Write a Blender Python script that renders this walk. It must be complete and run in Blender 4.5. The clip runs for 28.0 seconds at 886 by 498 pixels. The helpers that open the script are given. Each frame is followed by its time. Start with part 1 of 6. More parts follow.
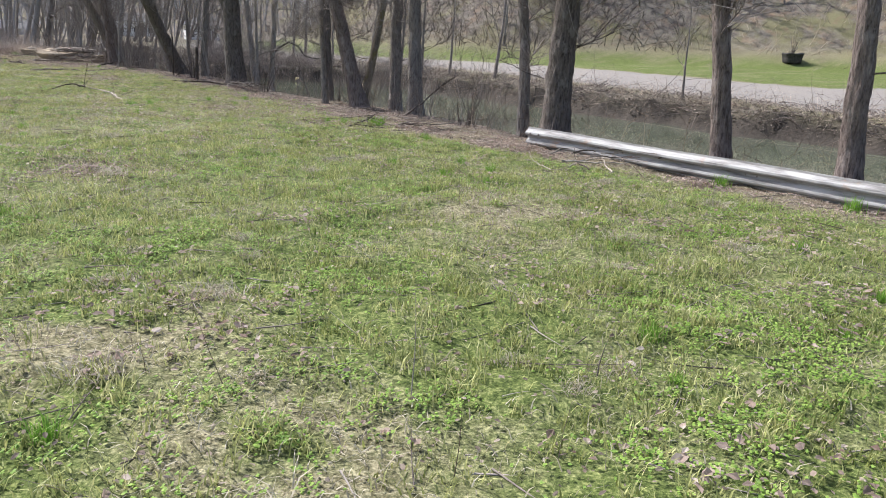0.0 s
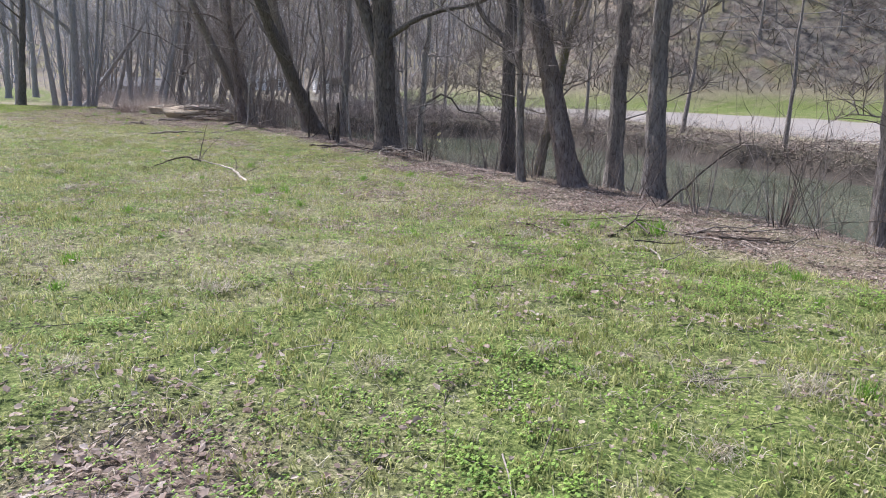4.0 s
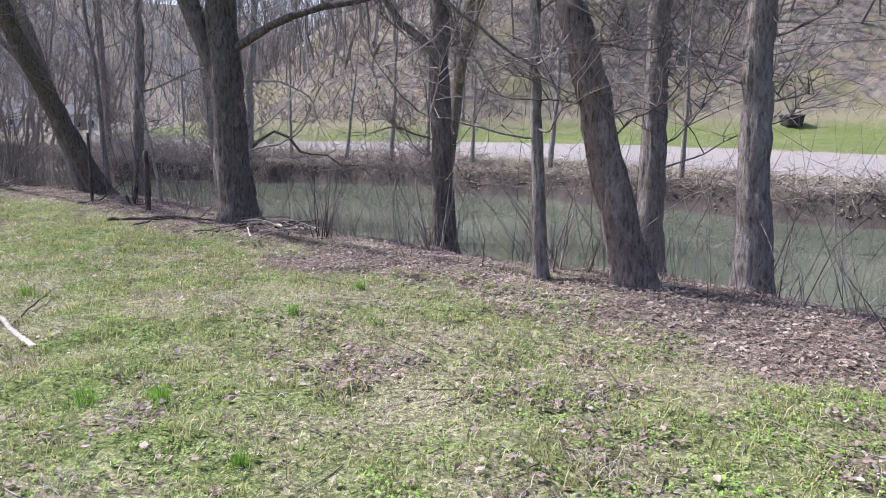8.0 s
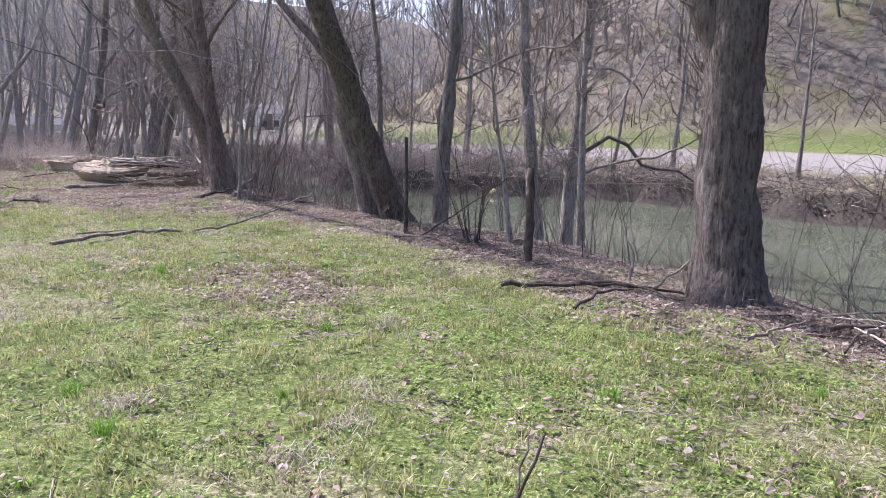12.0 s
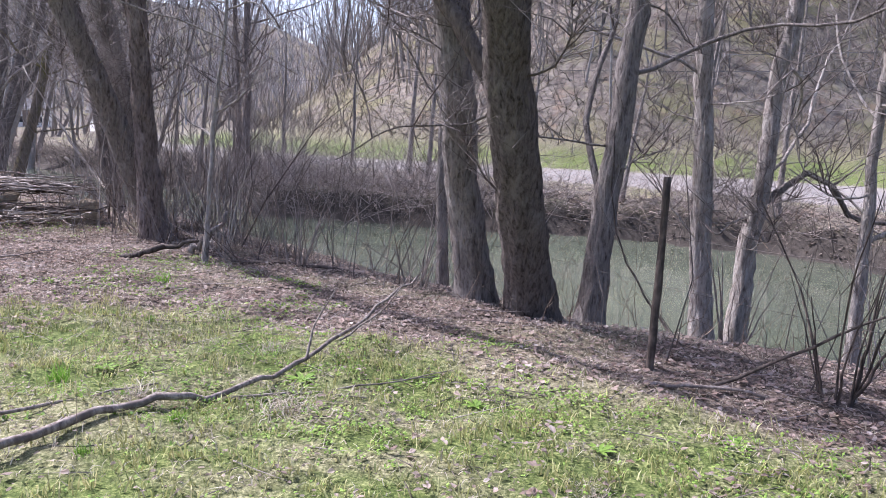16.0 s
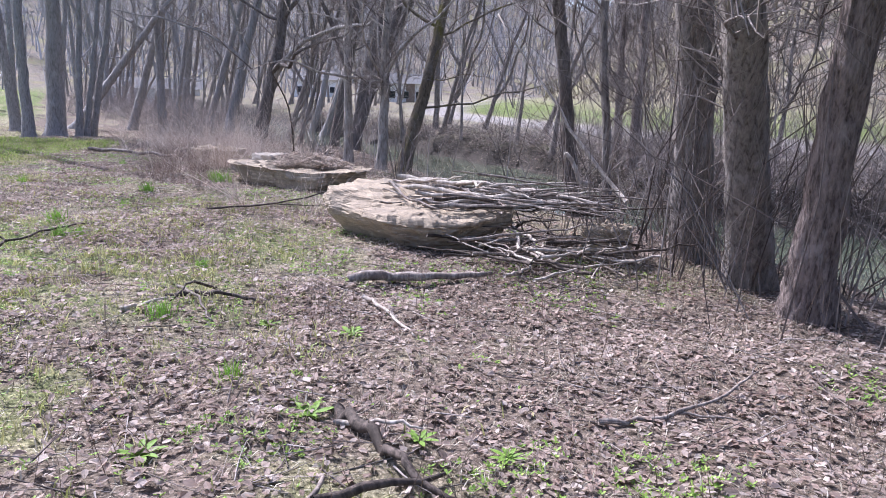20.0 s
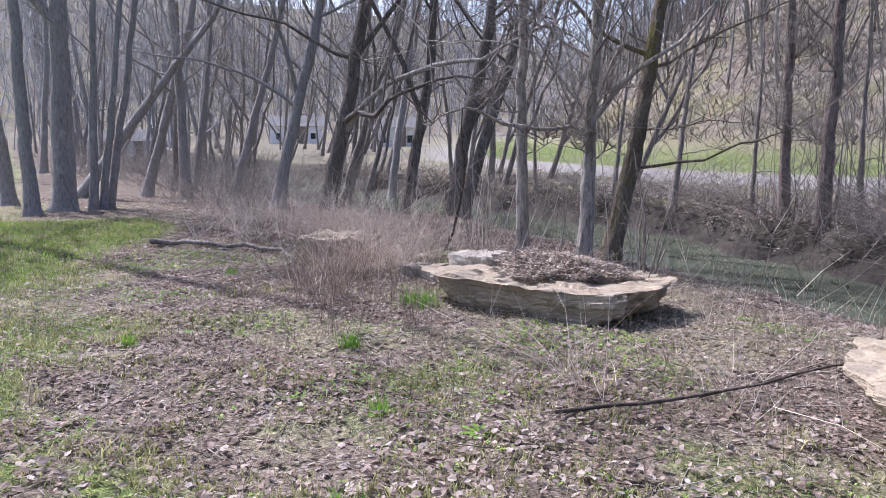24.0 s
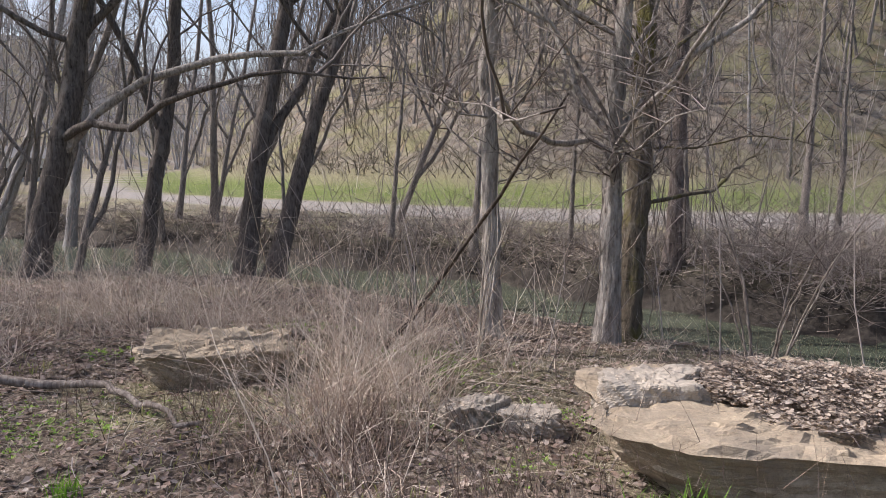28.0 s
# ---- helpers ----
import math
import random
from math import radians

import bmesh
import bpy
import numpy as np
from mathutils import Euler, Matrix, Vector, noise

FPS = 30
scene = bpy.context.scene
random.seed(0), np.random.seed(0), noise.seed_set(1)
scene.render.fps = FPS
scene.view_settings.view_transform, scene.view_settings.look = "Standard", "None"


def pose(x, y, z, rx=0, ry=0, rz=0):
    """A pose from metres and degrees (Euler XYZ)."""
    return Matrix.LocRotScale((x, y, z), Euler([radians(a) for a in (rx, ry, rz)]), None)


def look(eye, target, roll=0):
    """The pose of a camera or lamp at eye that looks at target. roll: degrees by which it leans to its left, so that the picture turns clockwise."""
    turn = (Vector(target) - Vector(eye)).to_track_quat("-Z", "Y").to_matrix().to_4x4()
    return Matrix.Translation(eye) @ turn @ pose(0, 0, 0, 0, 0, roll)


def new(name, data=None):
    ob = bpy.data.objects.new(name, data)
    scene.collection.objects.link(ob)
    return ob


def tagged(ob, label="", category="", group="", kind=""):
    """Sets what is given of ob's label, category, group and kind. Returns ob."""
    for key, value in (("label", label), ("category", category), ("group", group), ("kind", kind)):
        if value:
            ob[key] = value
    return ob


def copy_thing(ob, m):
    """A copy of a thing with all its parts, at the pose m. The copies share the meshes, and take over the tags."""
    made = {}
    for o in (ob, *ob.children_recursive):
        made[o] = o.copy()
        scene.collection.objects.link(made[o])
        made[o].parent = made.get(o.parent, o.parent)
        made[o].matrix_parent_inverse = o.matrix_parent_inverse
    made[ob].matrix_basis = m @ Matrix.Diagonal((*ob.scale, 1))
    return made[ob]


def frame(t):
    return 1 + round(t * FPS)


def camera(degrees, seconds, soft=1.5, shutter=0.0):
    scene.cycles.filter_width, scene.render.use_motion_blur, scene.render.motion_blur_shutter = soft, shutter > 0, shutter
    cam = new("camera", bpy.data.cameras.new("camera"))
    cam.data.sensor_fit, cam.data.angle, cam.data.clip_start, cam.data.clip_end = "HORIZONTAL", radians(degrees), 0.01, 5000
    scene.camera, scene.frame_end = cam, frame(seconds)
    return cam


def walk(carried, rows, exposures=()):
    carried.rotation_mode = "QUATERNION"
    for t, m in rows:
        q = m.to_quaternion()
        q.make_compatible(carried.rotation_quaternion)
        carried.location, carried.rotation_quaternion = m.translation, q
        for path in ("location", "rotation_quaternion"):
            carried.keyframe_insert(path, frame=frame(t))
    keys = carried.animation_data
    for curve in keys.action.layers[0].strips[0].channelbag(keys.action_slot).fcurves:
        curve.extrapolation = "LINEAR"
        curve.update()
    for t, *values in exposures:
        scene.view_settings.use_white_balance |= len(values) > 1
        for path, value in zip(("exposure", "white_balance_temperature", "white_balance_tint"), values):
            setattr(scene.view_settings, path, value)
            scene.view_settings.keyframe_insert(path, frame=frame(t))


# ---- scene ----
cam = camera(61.20, 28.0, soft=0.9)
PATH = [
    (0.0, pose(0.032, 0.025, 1.499, 74.08, -1.85, 0.94)),
    (0.5, pose(-0.252, 0.624, 1.485, 73.55, -0.60, 0.56)),
    (1.0, pose(-0.558, 1.237, 1.482, 73.29, 0.71, 0.95)),
    (1.5, pose(-0.747, 1.938, 1.465, 73.17, 0.29, -0.83)),
    (2.0, pose(-0.956, 2.631, 1.452, 72.57, -0.95, -1.45)),
    (2.5, pose(-1.199, 3.376, 1.445, 72.84, -2.61, 0.06)),
    (3.0, pose(-1.534, 4.113, 1.459, 76.14, -2.07, 3.81)),
    (3.5, pose(-1.870, 4.815, 1.464, 78.05, -1.09, 7.35)),
    (4.0, pose(-2.259, 5.542, 1.463, 77.39, -0.53, 9.52)),
    (4.5, pose(-2.618, 6.175, 1.446, 76.26, -0.20, 11.57)),
    (6.5, pose(-4.164, 8.825, 1.486, 78.03, -1.79, -9.65)),
    (7.0, pose(-4.397, 9.687, 1.512, 80.63, -2.82, -15.93)),
    (7.5, pose(-4.723, 10.413, 1.486, 79.51, -1.28, -13.20)),
    (8.0, pose(-5.067, 11.114, 1.482, 79.64, 0.58, -8.46)),
    (8.5, pose(-5.526, 11.748, 1.485, 79.89, 1.63, -3.95)),
    (9.0, pose(-5.919, 12.431, 1.469, 80.56, 2.12, 0.37)),
    (9.5, pose(-6.398, 13.038, 1.460, 80.51, 2.53, 2.06)),
    (10.0, pose(-6.788, 13.671, 1.440, 79.70, 2.06, 3.17)),
    (10.5, pose(-7.292, 14.335, 1.442, 78.58, 1.94, 3.21)),
    (11.0, pose(-7.687, 15.012, 1.436, 79.76, 1.00, 2.62)),
    (11.5, pose(-8.229, 15.704, 1.450, 80.68, 0.28, 3.68)),
    (13.5, pose(-9.868, 18.427, 1.378, 75.89, -1.05, -2.79)),
    (14.0, pose(-10.259, 19.100, 1.390, 76.16, -1.06, -3.26)),
    (14.5, pose(-10.701, 19.880, 1.401, 78.07, -1.78, -3.98)),
    (15.0, pose(-11.105, 20.559, 1.407, 78.73, -1.94, -4.05)),
    (15.5, pose(-11.539, 21.335, 1.406, 79.17, -2.28, -5.52)),
    (16.0, pose(-11.933, 21.938, 1.423, 80.87, -2.03, -8.11)),
    (16.5, pose(-12.380, 22.523, 1.422, 81.74, -2.40, -6.09)),
    (17.0, pose(-12.885, 23.132, 1.425, 80.10, -2.17, -1.32)),
    (17.5, pose(-13.358, 23.707, 1.431, 78.98, -1.42, 3.75)),
    (18.0, pose(-13.910, 24.222, 1.415, 78.67, -1.04, 5.82)),
    (18.5, pose(-14.354, 24.843, 1.382, 78.52, -0.82, 8.00)),
    (19.0, pose(-14.932, 25.472, 1.386, 77.26, -1.11, 9.42)),
    (19.5, pose(-15.378, 26.078, 1.363, 77.48, -1.61, 10.43)),
    (20.0, pose(-15.948, 26.715, 1.379, 77.88, -1.59, 10.45)),
    (20.5, pose(-16.461, 27.266, 1.383, 77.49, -1.40, 12.37)),
    (21.0, pose(-17.090, 27.802, 1.398, 76.62, -0.66, 14.51)),
    (21.5, pose(-17.617, 28.292, 1.406, 78.03, -0.04, 15.22)),
    (22.0, pose(-18.239, 28.803, 1.436, 81.13, -0.34, 16.02)),
    (22.5, pose(-18.690, 29.287, 1.448, 82.01, 0.26, 14.76)),
    (24.5, pose(-20.619, 30.921, 1.543, 80.71, -0.04, 6.42)),
    (25.0, pose(-20.995, 31.471, 1.509, 81.38, -0.51, 7.08)),
    (25.5, pose(-21.430, 32.069, 1.475, 81.21, -1.21, 5.61)),
    (26.0, pose(-21.768, 32.640, 1.439, 81.63, -2.01, 2.97)),
    (26.5, pose(-22.203, 33.213, 1.409, 82.89, -2.47, 1.44)),
    (27.0, pose(-22.534, 33.779, 1.383, 84.06, -1.61, -3.08)),
    (27.5, pose(-22.877, 34.370, 1.365, 84.30, -0.60, -11.25)),
    (28.0, pose(-23.060, 34.845, 1.337, 83.69, -0.42, -19.89)),
]
walk(cam, PATH, ((0, 0.64, 6100, 13), (4, 0.72, 5900, 17), (8, 0.88, 5700, 21), (14, 1.0, 5850, 26), (17, 1.0, 5600, 25), (20, 1.0, 5550, 23), (23, 0.92, 5620, 22), (26, 0.6, 5700, 19), (28, 0.42, 6350, 17)))

# ---- light ----
SUN_AZ, SUN_EL = 148, 48
world = bpy.data.worlds.new("sky")
scene.world = world
world.use_nodes = True
wt = world.node_tree
sky = wt.nodes.new("ShaderNodeTexSky")
sky.sky_type, sky.sun_disc = "NISHITA", False
sky.sun_elevation, sky.sun_rotation = radians(SUN_EL), radians(90 - SUN_AZ)
sky.air_density, sky.dust_density, sky.ozone_density = 1.0, 3.5, 1.0
wt.links.new(sky.outputs[0], wt.nodes["Background"].inputs[0])
wt.nodes["Background"].inputs[1].default_value = 0.15
sun = new("sun", bpy.data.lights.new("sun", "SUN"))
sun.data.energy, sun.data.angle, sun.data.color = 4.4, radians(0.6), (1, 0.97, 0.92)
s = (math.cos(radians(SUN_AZ)) * 40, math.sin(radians(SUN_AZ)) * 40, math.tan(radians(SUN_EL)) * 40)
sun.matrix_world = look(s, (0, 0, 0))


# ---- materials ----
class Nodes:
    """A material with a Principled shader and short ways to its nodes."""

    def __init__(self, name, rough=0.8, spec=0.3, metal=0.0):
        self.mat = bpy.data.materials.new(name)
        self.mat.use_nodes = True
        self.tree = self.mat.node_tree
        self.shader = self.tree.nodes["Principled BSDF"]
        self.shader.inputs["Roughness"].default_value = rough
        self.shader.inputs["Specular IOR Level"].default_value = spec
        self.shader.inputs["Metallic"].default_value = metal

    def node(self, kind, **values):
        n = self.tree.nodes.new("ShaderNode" + kind)
        for key, value in values.items():
            n.inputs[key].default_value = value
        return n

    def link(self, a, b):
        self.tree.links.new(a, b)

    def coords(self, scale=(1, 1, 1), source="Object"):
        c, m = self.node("TexCoord"), self.node("Mapping", Scale=scale)
        self.link(c.outputs[source], m.inputs["Vector"])
        return m.outputs["Vector"]

    def noise(self, at, scale, detail=4, rough=0.6):
        n = self.node("TexNoise", Scale=scale, Detail=detail, Roughness=rough)
        self.link(at, n.inputs["Vector"])
        return n.outputs["Fac"]

    def ramp(self, fac, stops):
        n = self.node("ValToRGB")
        e = n.color_ramp.elements
        while len(e) < len(stops):
            e.new(0.5)
        for k, (p, c) in enumerate(stops):
            e[k].position, e[k].color = p, (*c, 1) if len(c) == 3 else c
        self.link(fac, n.inputs["Fac"])
        return n.outputs["Color"]

    def mix(self, fac, a, b, kind="MIX"):
        n = self.tree.nodes.new("ShaderNodeMix")
        n.data_type, n.blend_type = "RGBA", kind
        for value, slot in ((fac, 0), (a, 6), (b, 7)):
            if hasattr(value, "is_linked"):
                self.link(value, n.inputs[slot])
            elif slot == 0:
                n.inputs[0].default_value = value
            else:
                n.inputs[slot].default_value = (*value, 1)
        return n.outputs[2]

    def attribute(self, name):
        n = self.tree.nodes.new("ShaderNodeAttribute")
        n.attribute_name = name
        return n.outputs["Fac"]

    def island(self):
        return self.tree.nodes.new("ShaderNodeNewGeometry").outputs["Random Per Island"]

    def each(self):
        return self.tree.nodes.new("ShaderNodeObjectInfo").outputs["Random"]

    def colour(self, c):
        if hasattr(c, "is_linked"):
            self.link(c, self.shader.inputs["Base Color"])
        else:
            self.shader.inputs["Base Color"].default_value = (*c, 1)
        return self

    def bump(self, height, strength=0.5, distance=0.02):
        n = self.node("Bump", Strength=strength, Distance=distance)
        self.link(height, n.inputs["Height"])
        self.link(n.outputs["Normal"], self.shader.inputs["Normal"])
        return self


def bark_material(name, dark, light, lichen, scale=1.0, moss=0.0):
    m = Nodes(name, 0.92, 0.15)
    at = m.coords((20 * scale, 20 * scale, 4.2 * scale))
    ridges = m.noise(at, 1.6, 5, 0.65)
    fine = m.noise(m.coords((60, 60, 22)), 1.0, 3)
    blotch = m.noise(m.coords((5, 5, 3)), 1.0, 4, 0.7)
    c = m.ramp(ridges, [(0.36, dark), (0.48, tuple(0.4 * p + 0.6 * q for p, q in zip(dark, light))), (0.64, light)])
    c = m.mix(m.ramp(blotch, [(0.56, (0, 0, 0)), (0.66, (1, 1, 1))]), c, m.mix(fine, lichen, light))
    if moss:
        c = m.mix(m.ramp(m.noise(m.coords((3, 3, 1.2)), 1.3, 4), [(0.5, (0, 0, 0)), (0.62, (moss,) * 3)]), c, (0.13, 0.12, 0.02))
    c = m.mix(0.35, c, m.ramp(fine, [(0.3, dark), (0.7, light)]))
    return m.colour(c).bump(m.mix(0.25, ridges, fine), 1.0, 0.06).mat


BARK_DARK = bark_material("furrowed dark bark", (0.035, 0.028, 0.024), (0.2, 0.17, 0.147), (0.33, 0.3, 0.265))
BARK_GREY = bark_material("grey scaly bark", (0.06, 0.05, 0.043), (0.34, 0.3, 0.265), (0.47, 0.44, 0.4))
BARK_PALE = bark_material("pale flaking bark", (0.08, 0.062, 0.05), (0.5, 0.45, 0.395), (0.64, 0.6, 0.55), 0.8)
BARK_RED = bark_material("reddish bark", (0.04, 0.03, 0.026), (0.29, 0.235, 0.205), (0.43, 0.385, 0.35))
# bark for distant trunks, with the pallor of haze mixed into its colours
BARK_HAZED = bark_material("haze-paled far bark", (0.13, 0.12, 0.115), (0.38, 0.36, 0.345), (0.52, 0.5, 0.48))
BARK_MOSS = bark_material("mossy bark", (0.05, 0.04, 0.028), (0.22, 0.18, 0.13), (0.33, 0.3, 0.25), 1.0, 1.0)


def twig_material(name, a, b, c):
    m = Nodes(name, 0.8, 0.25)
    return m.colour(m.ramp(m.island(), [(0.0, a), (0.5, b), (1.0, c)])).mat


TWIG = twig_material("grey twigs", (0.07, 0.055, 0.048), (0.17, 0.14, 0.12), (0.32, 0.28, 0.25))
BANK_MAT = twig_material("dead bank growth", (0.05, 0.038, 0.032), (0.15, 0.12, 0.1), (0.42, 0.35, 0.29))
BRIAR = twig_material("brown briars", (0.09, 0.06, 0.045), (0.2, 0.145, 0.105), (0.36, 0.28, 0.2))
STRAW = twig_material("dry weed stalks", (0.36, 0.27, 0.21), (0.6, 0.49, 0.39), (0.78, 0.68, 0.56))
STALK = twig_material("brown dead stalks", (0.11, 0.075, 0.055), (0.25, 0.18, 0.14), (0.4, 0.31, 0.25))
THICKET = twig_material("grey-brown thicket stems", (0.13, 0.105, 0.09), (0.28, 0.235, 0.205), (0.46, 0.4, 0.36))
HILL_PALE = twig_material("tan hillside brush", (0.16, 0.12, 0.09), (0.34, 0.28, 0.2), (0.56, 0.48, 0.36))
HILL_DARK = twig_material("dark hillside brush", (0.045, 0.038, 0.026), (0.12, 0.1, 0.065), (0.3, 0.25, 0.18))
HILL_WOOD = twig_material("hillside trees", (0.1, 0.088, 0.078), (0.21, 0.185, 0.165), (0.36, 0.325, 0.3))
# twig greys lightened to stand in for haze over the distant woods
WOODS_HAZED = twig_material("haze-paled far woods", (0.2, 0.185, 0.178), (0.37, 0.35, 0.34), (0.56, 0.535, 0.52))


def dead_wood(name, dark, light):
    m = Nodes(name, 0.85, 0.2)
    grain = m.noise(m.coords((30, 30, 4)), 1.4, 4)
    spots = m.noise(m.coords((6, 6, 6)), 1.5, 3)
    c = m.mix(m.ramp(spots, [(0.45, (0, 0, 0)), (0.62, (0.8, 0.8, 0.8))]), m.ramp(grain, [(0.35, dark), (0.65, light)]), dark)
    return m.colour(c).bump(grain, 0.6, 0.01).mat


WOOD_PALE = dead_wood("bleached dead wood", (0.25, 0.21, 0.17), (0.5, 0.45, 0.385))
WOOD_GREY = dead_wood("weathered dead wood", (0.12, 0.095, 0.08), (0.36, 0.31, 0.26))
WOOD_DARK = dead_wood("dark wet dead wood", (0.035, 0.028, 0.022), (0.14, 0.11, 0.09))


def ground_material():
    m = Nodes("earth with grass and leaves", 0.95, 0.1)
    at = m.coords()
    tiny, small, mid = m.noise(at, 55, 4, 0.7), m.noise(at, 11, 4, 0.7), m.noise(at, 0.9, 4)
    tiny = m.mix(0.45, tiny, m.noise(at, 19, 3, 0.7))
    thatch = m.ramp(tiny, [(0.34, (0.036, 0.033, 0.018)), (0.48, (0.15, 0.138, 0.076)), (0.64, (0.42, 0.38, 0.24))])
    grass = m.ramp(tiny, [(0.36, (0.022, 0.034, 0.01)), (0.5, (0.095, 0.125, 0.034)), (0.66, (0.3, 0.32, 0.12))])
    leaf = m.ramp(tiny, [(0.36, (0.035, 0.027, 0.022)), (0.52, (0.14, 0.107, 0.086)), (0.68, (0.38, 0.31, 0.26))])
    green = m.mix(0.55, m.attribute("green"), m.mix(0.5, small, m.noise(at, 4.0, 4, 0.7)))
    c = m.mix(m.ramp(green, [(0.4, (0, 0, 0)), (0.66, (1, 1, 1))]), thatch, grass)
    fallen = m.mix(0.3, m.attribute("leaf"), small)
    c = m.mix(m.ramp(fallen, [(0.42, (0, 0, 0)), (0.62, (0.9, 0.9, 0.9))]), c, leaf)
    brush = m.ramp(m.noise(at, 1.6, 6, 0.75), [(0.32, (0.05, 0.043, 0.037)), (0.47, (0.14, 0.12, 0.1)), (0.6, (0.24, 0.21, 0.165)), (0.75, (0.16, 0.17, 0.08))])
    wide = m.noise(at, 0.22, 5, 0.65)
    brush = m.mix(m.ramp(wide, [(0.5, (0, 0, 0)), (0.62, (0.75, 0.75, 0.75))]), brush, m.mix(small, (0.12, 0.12, 0.05), (0.26, 0.24, 0.12)))
    brush = m.mix(m.ramp(mid, [(0.55, (0, 0, 0)), (0.7, (0.7, 0.7, 0.7))]), brush, m.mix(small, (0.14, 0.095, 0.065), (0.34, 0.24, 0.16)))
    c = m.mix(m.attribute("woods"), c, brush)
    mud = m.ramp(small, [(0.3, (0.028, 0.024, 0.02)), (0.7, (0.085, 0.073, 0.06))])
    c = m.mix(m.attribute("mud"), c, mud)
    stone = m.ramp(tiny, [(0.3, (0.17, 0.155, 0.138)), (0.6, (0.27, 0.25, 0.228)), (0.75, (0.36, 0.34, 0.31))])
    stone = m.mix(m.ramp(mid, [(0.45, (0, 0, 0)), (0.65, (0.5, 0.5, 0.5))]), stone, (0.27, 0.24, 0.2))
    c = m.mix(m.attribute("gravel"), c, stone)
    return m.colour(c).bump(m.mix(0.4, small, tiny), 0.9, 0.05).mat


def blade_material(name, stops, rough=0.6):
    m = Nodes(name, rough, 0.25)
    clump = m.ramp(m.noise(m.coords(), 8.0, 3, 0.7), [(0.36, stops[0][1]), (0.5, stops[len(stops) // 2][1]), (0.66, stops[-1][1])])
    c = m.mix(0.42, m.ramp(m.island(), stops), clump)
    c = m.mix(0.2, c, m.ramp(m.noise(m.coords(), 1.3, 3), [(0.35, stops[0][1]), (0.65, stops[-1][1])]))
    m.colour(c)
    m.shader.inputs["Subsurface Weight"].default_value = 0.0
    back = m.node("BsdfTranslucent")
    m.link(c, back.inputs["Color"])
    add = m.node("MixShader", Fac=0.35)
    m.link(m.shader.outputs[0], add.inputs[1])
    m.link(back.outputs[0], add.inputs[2])
    m.link(add.outputs[0], m.tree.nodes["Material Output"].inputs["Surface"])
    return m.mat


GRASS = blade_material("spring grass", [(0.0, (0.07, 0.11, 0.02)), (0.4, (0.21, 0.255, 0.06)), (0.75, (0.46, 0.48, 0.16)), (1.0, (0.66, 0.61, 0.36))])
OLIVE = blade_material("worn olive grass", [(0.0, (0.09, 0.11, 0.03)), (0.4, (0.25, 0.265, 0.075)), (0.75, (0.43, 0.41, 0.16)), (1.0, (0.6, 0.53, 0.33))])
LUSH = blade_material("lush grass tuft", [(0.0, (0.09, 0.2, 0.02)), (0.5, (0.17, 0.34, 0.04)), (1.0, (0.27, 0.42, 0.07))])
STRIP = blade_material("lush strip grass", [(0.0, (0.1, 0.17, 0.025)), (0.5, (0.24, 0.34, 0.06)), (1.0, (0.44, 0.52, 0.14))])
CLOVER = blade_material("clover leaves", [(0.0, (0.06, 0.13, 0.02)), (0.5, (0.19, 0.32, 0.05)), (1.0, (0.4, 0.53, 0.12))])
THATCH = blade_material("dry grass", [(0.0, (0.2, 0.165, 0.11)), (0.5, (0.42, 0.37, 0.27)), (1.0, (0.66, 0.61, 0.5))])
LEAF = blade_material("fallen leaves", [(0.0, (0.07, 0.046, 0.035)), (0.4, (0.23, 0.165, 0.128)), (0.78, (0.42, 0.33, 0.27)), (0.84, (0.36, 0.24, 0.18)), (0.88, (0.5, 0.42, 0.35)), (1.0, (0.64, 0.57, 0.5))], 0.7)

HEAP = blade_material("dry grey-brown leaves", [(0.0, (0.13, 0.098, 0.075)), (0.4, (0.36, 0.28, 0.215)), (0.8, (0.58, 0.48, 0.39)), (1.0, (0.72, 0.64, 0.54))], 0.7)
DEBRIS = blade_material("scraps of dead leaf", [(0.0, (0.05, 0.038, 0.03)), (0.4, (0.15, 0.11, 0.085)), (0.8, (0.34, 0.27, 0.21)), (1.0, (0.5, 0.43, 0.35))], 0.8)


def rock_material(name, a, b, c):
    m = Nodes(name, 0.92, 0.15)
    layers = m.noise(m.coords((1.6, 1.6, 26)), 1.0, 5, 0.65)
    grit, stain = m.noise(m.coords(), 60, 4, 0.7), m.noise(m.coords(), 2.6, 5, 0.7)
    lump = m.noise(m.coords(), 12, 4, 0.65)
    col = m.mix(0.5, m.ramp(layers, [(0.36, a), (0.6, b)]), m.ramp(grit, [(0.32, a), (0.66, b)]))
    col = m.mix(m.ramp(lump, [(0.35, (0.45, 0.45, 0.45)), (0.55, (0, 0, 0))]), col, a)
    col = m.mix(m.ramp(stain, [(0.5, (0, 0, 0)), (0.66, (0.7, 0.7, 0.7))]), col, c)
    return m.colour(col).bump(m.mix(0.5, layers, m.mix(0.5, lump, grit)), 1.0, 0.035).mat


ROCK = rock_material("tan sandstone", (0.21, 0.166, 0.118), (0.47, 0.39, 0.28), (0.25, 0.21, 0.165))
ROCK_PALE = rock_material("pale sandstone", (0.27, 0.232, 0.185), (0.51, 0.45, 0.37), (0.34, 0.3, 0.25))


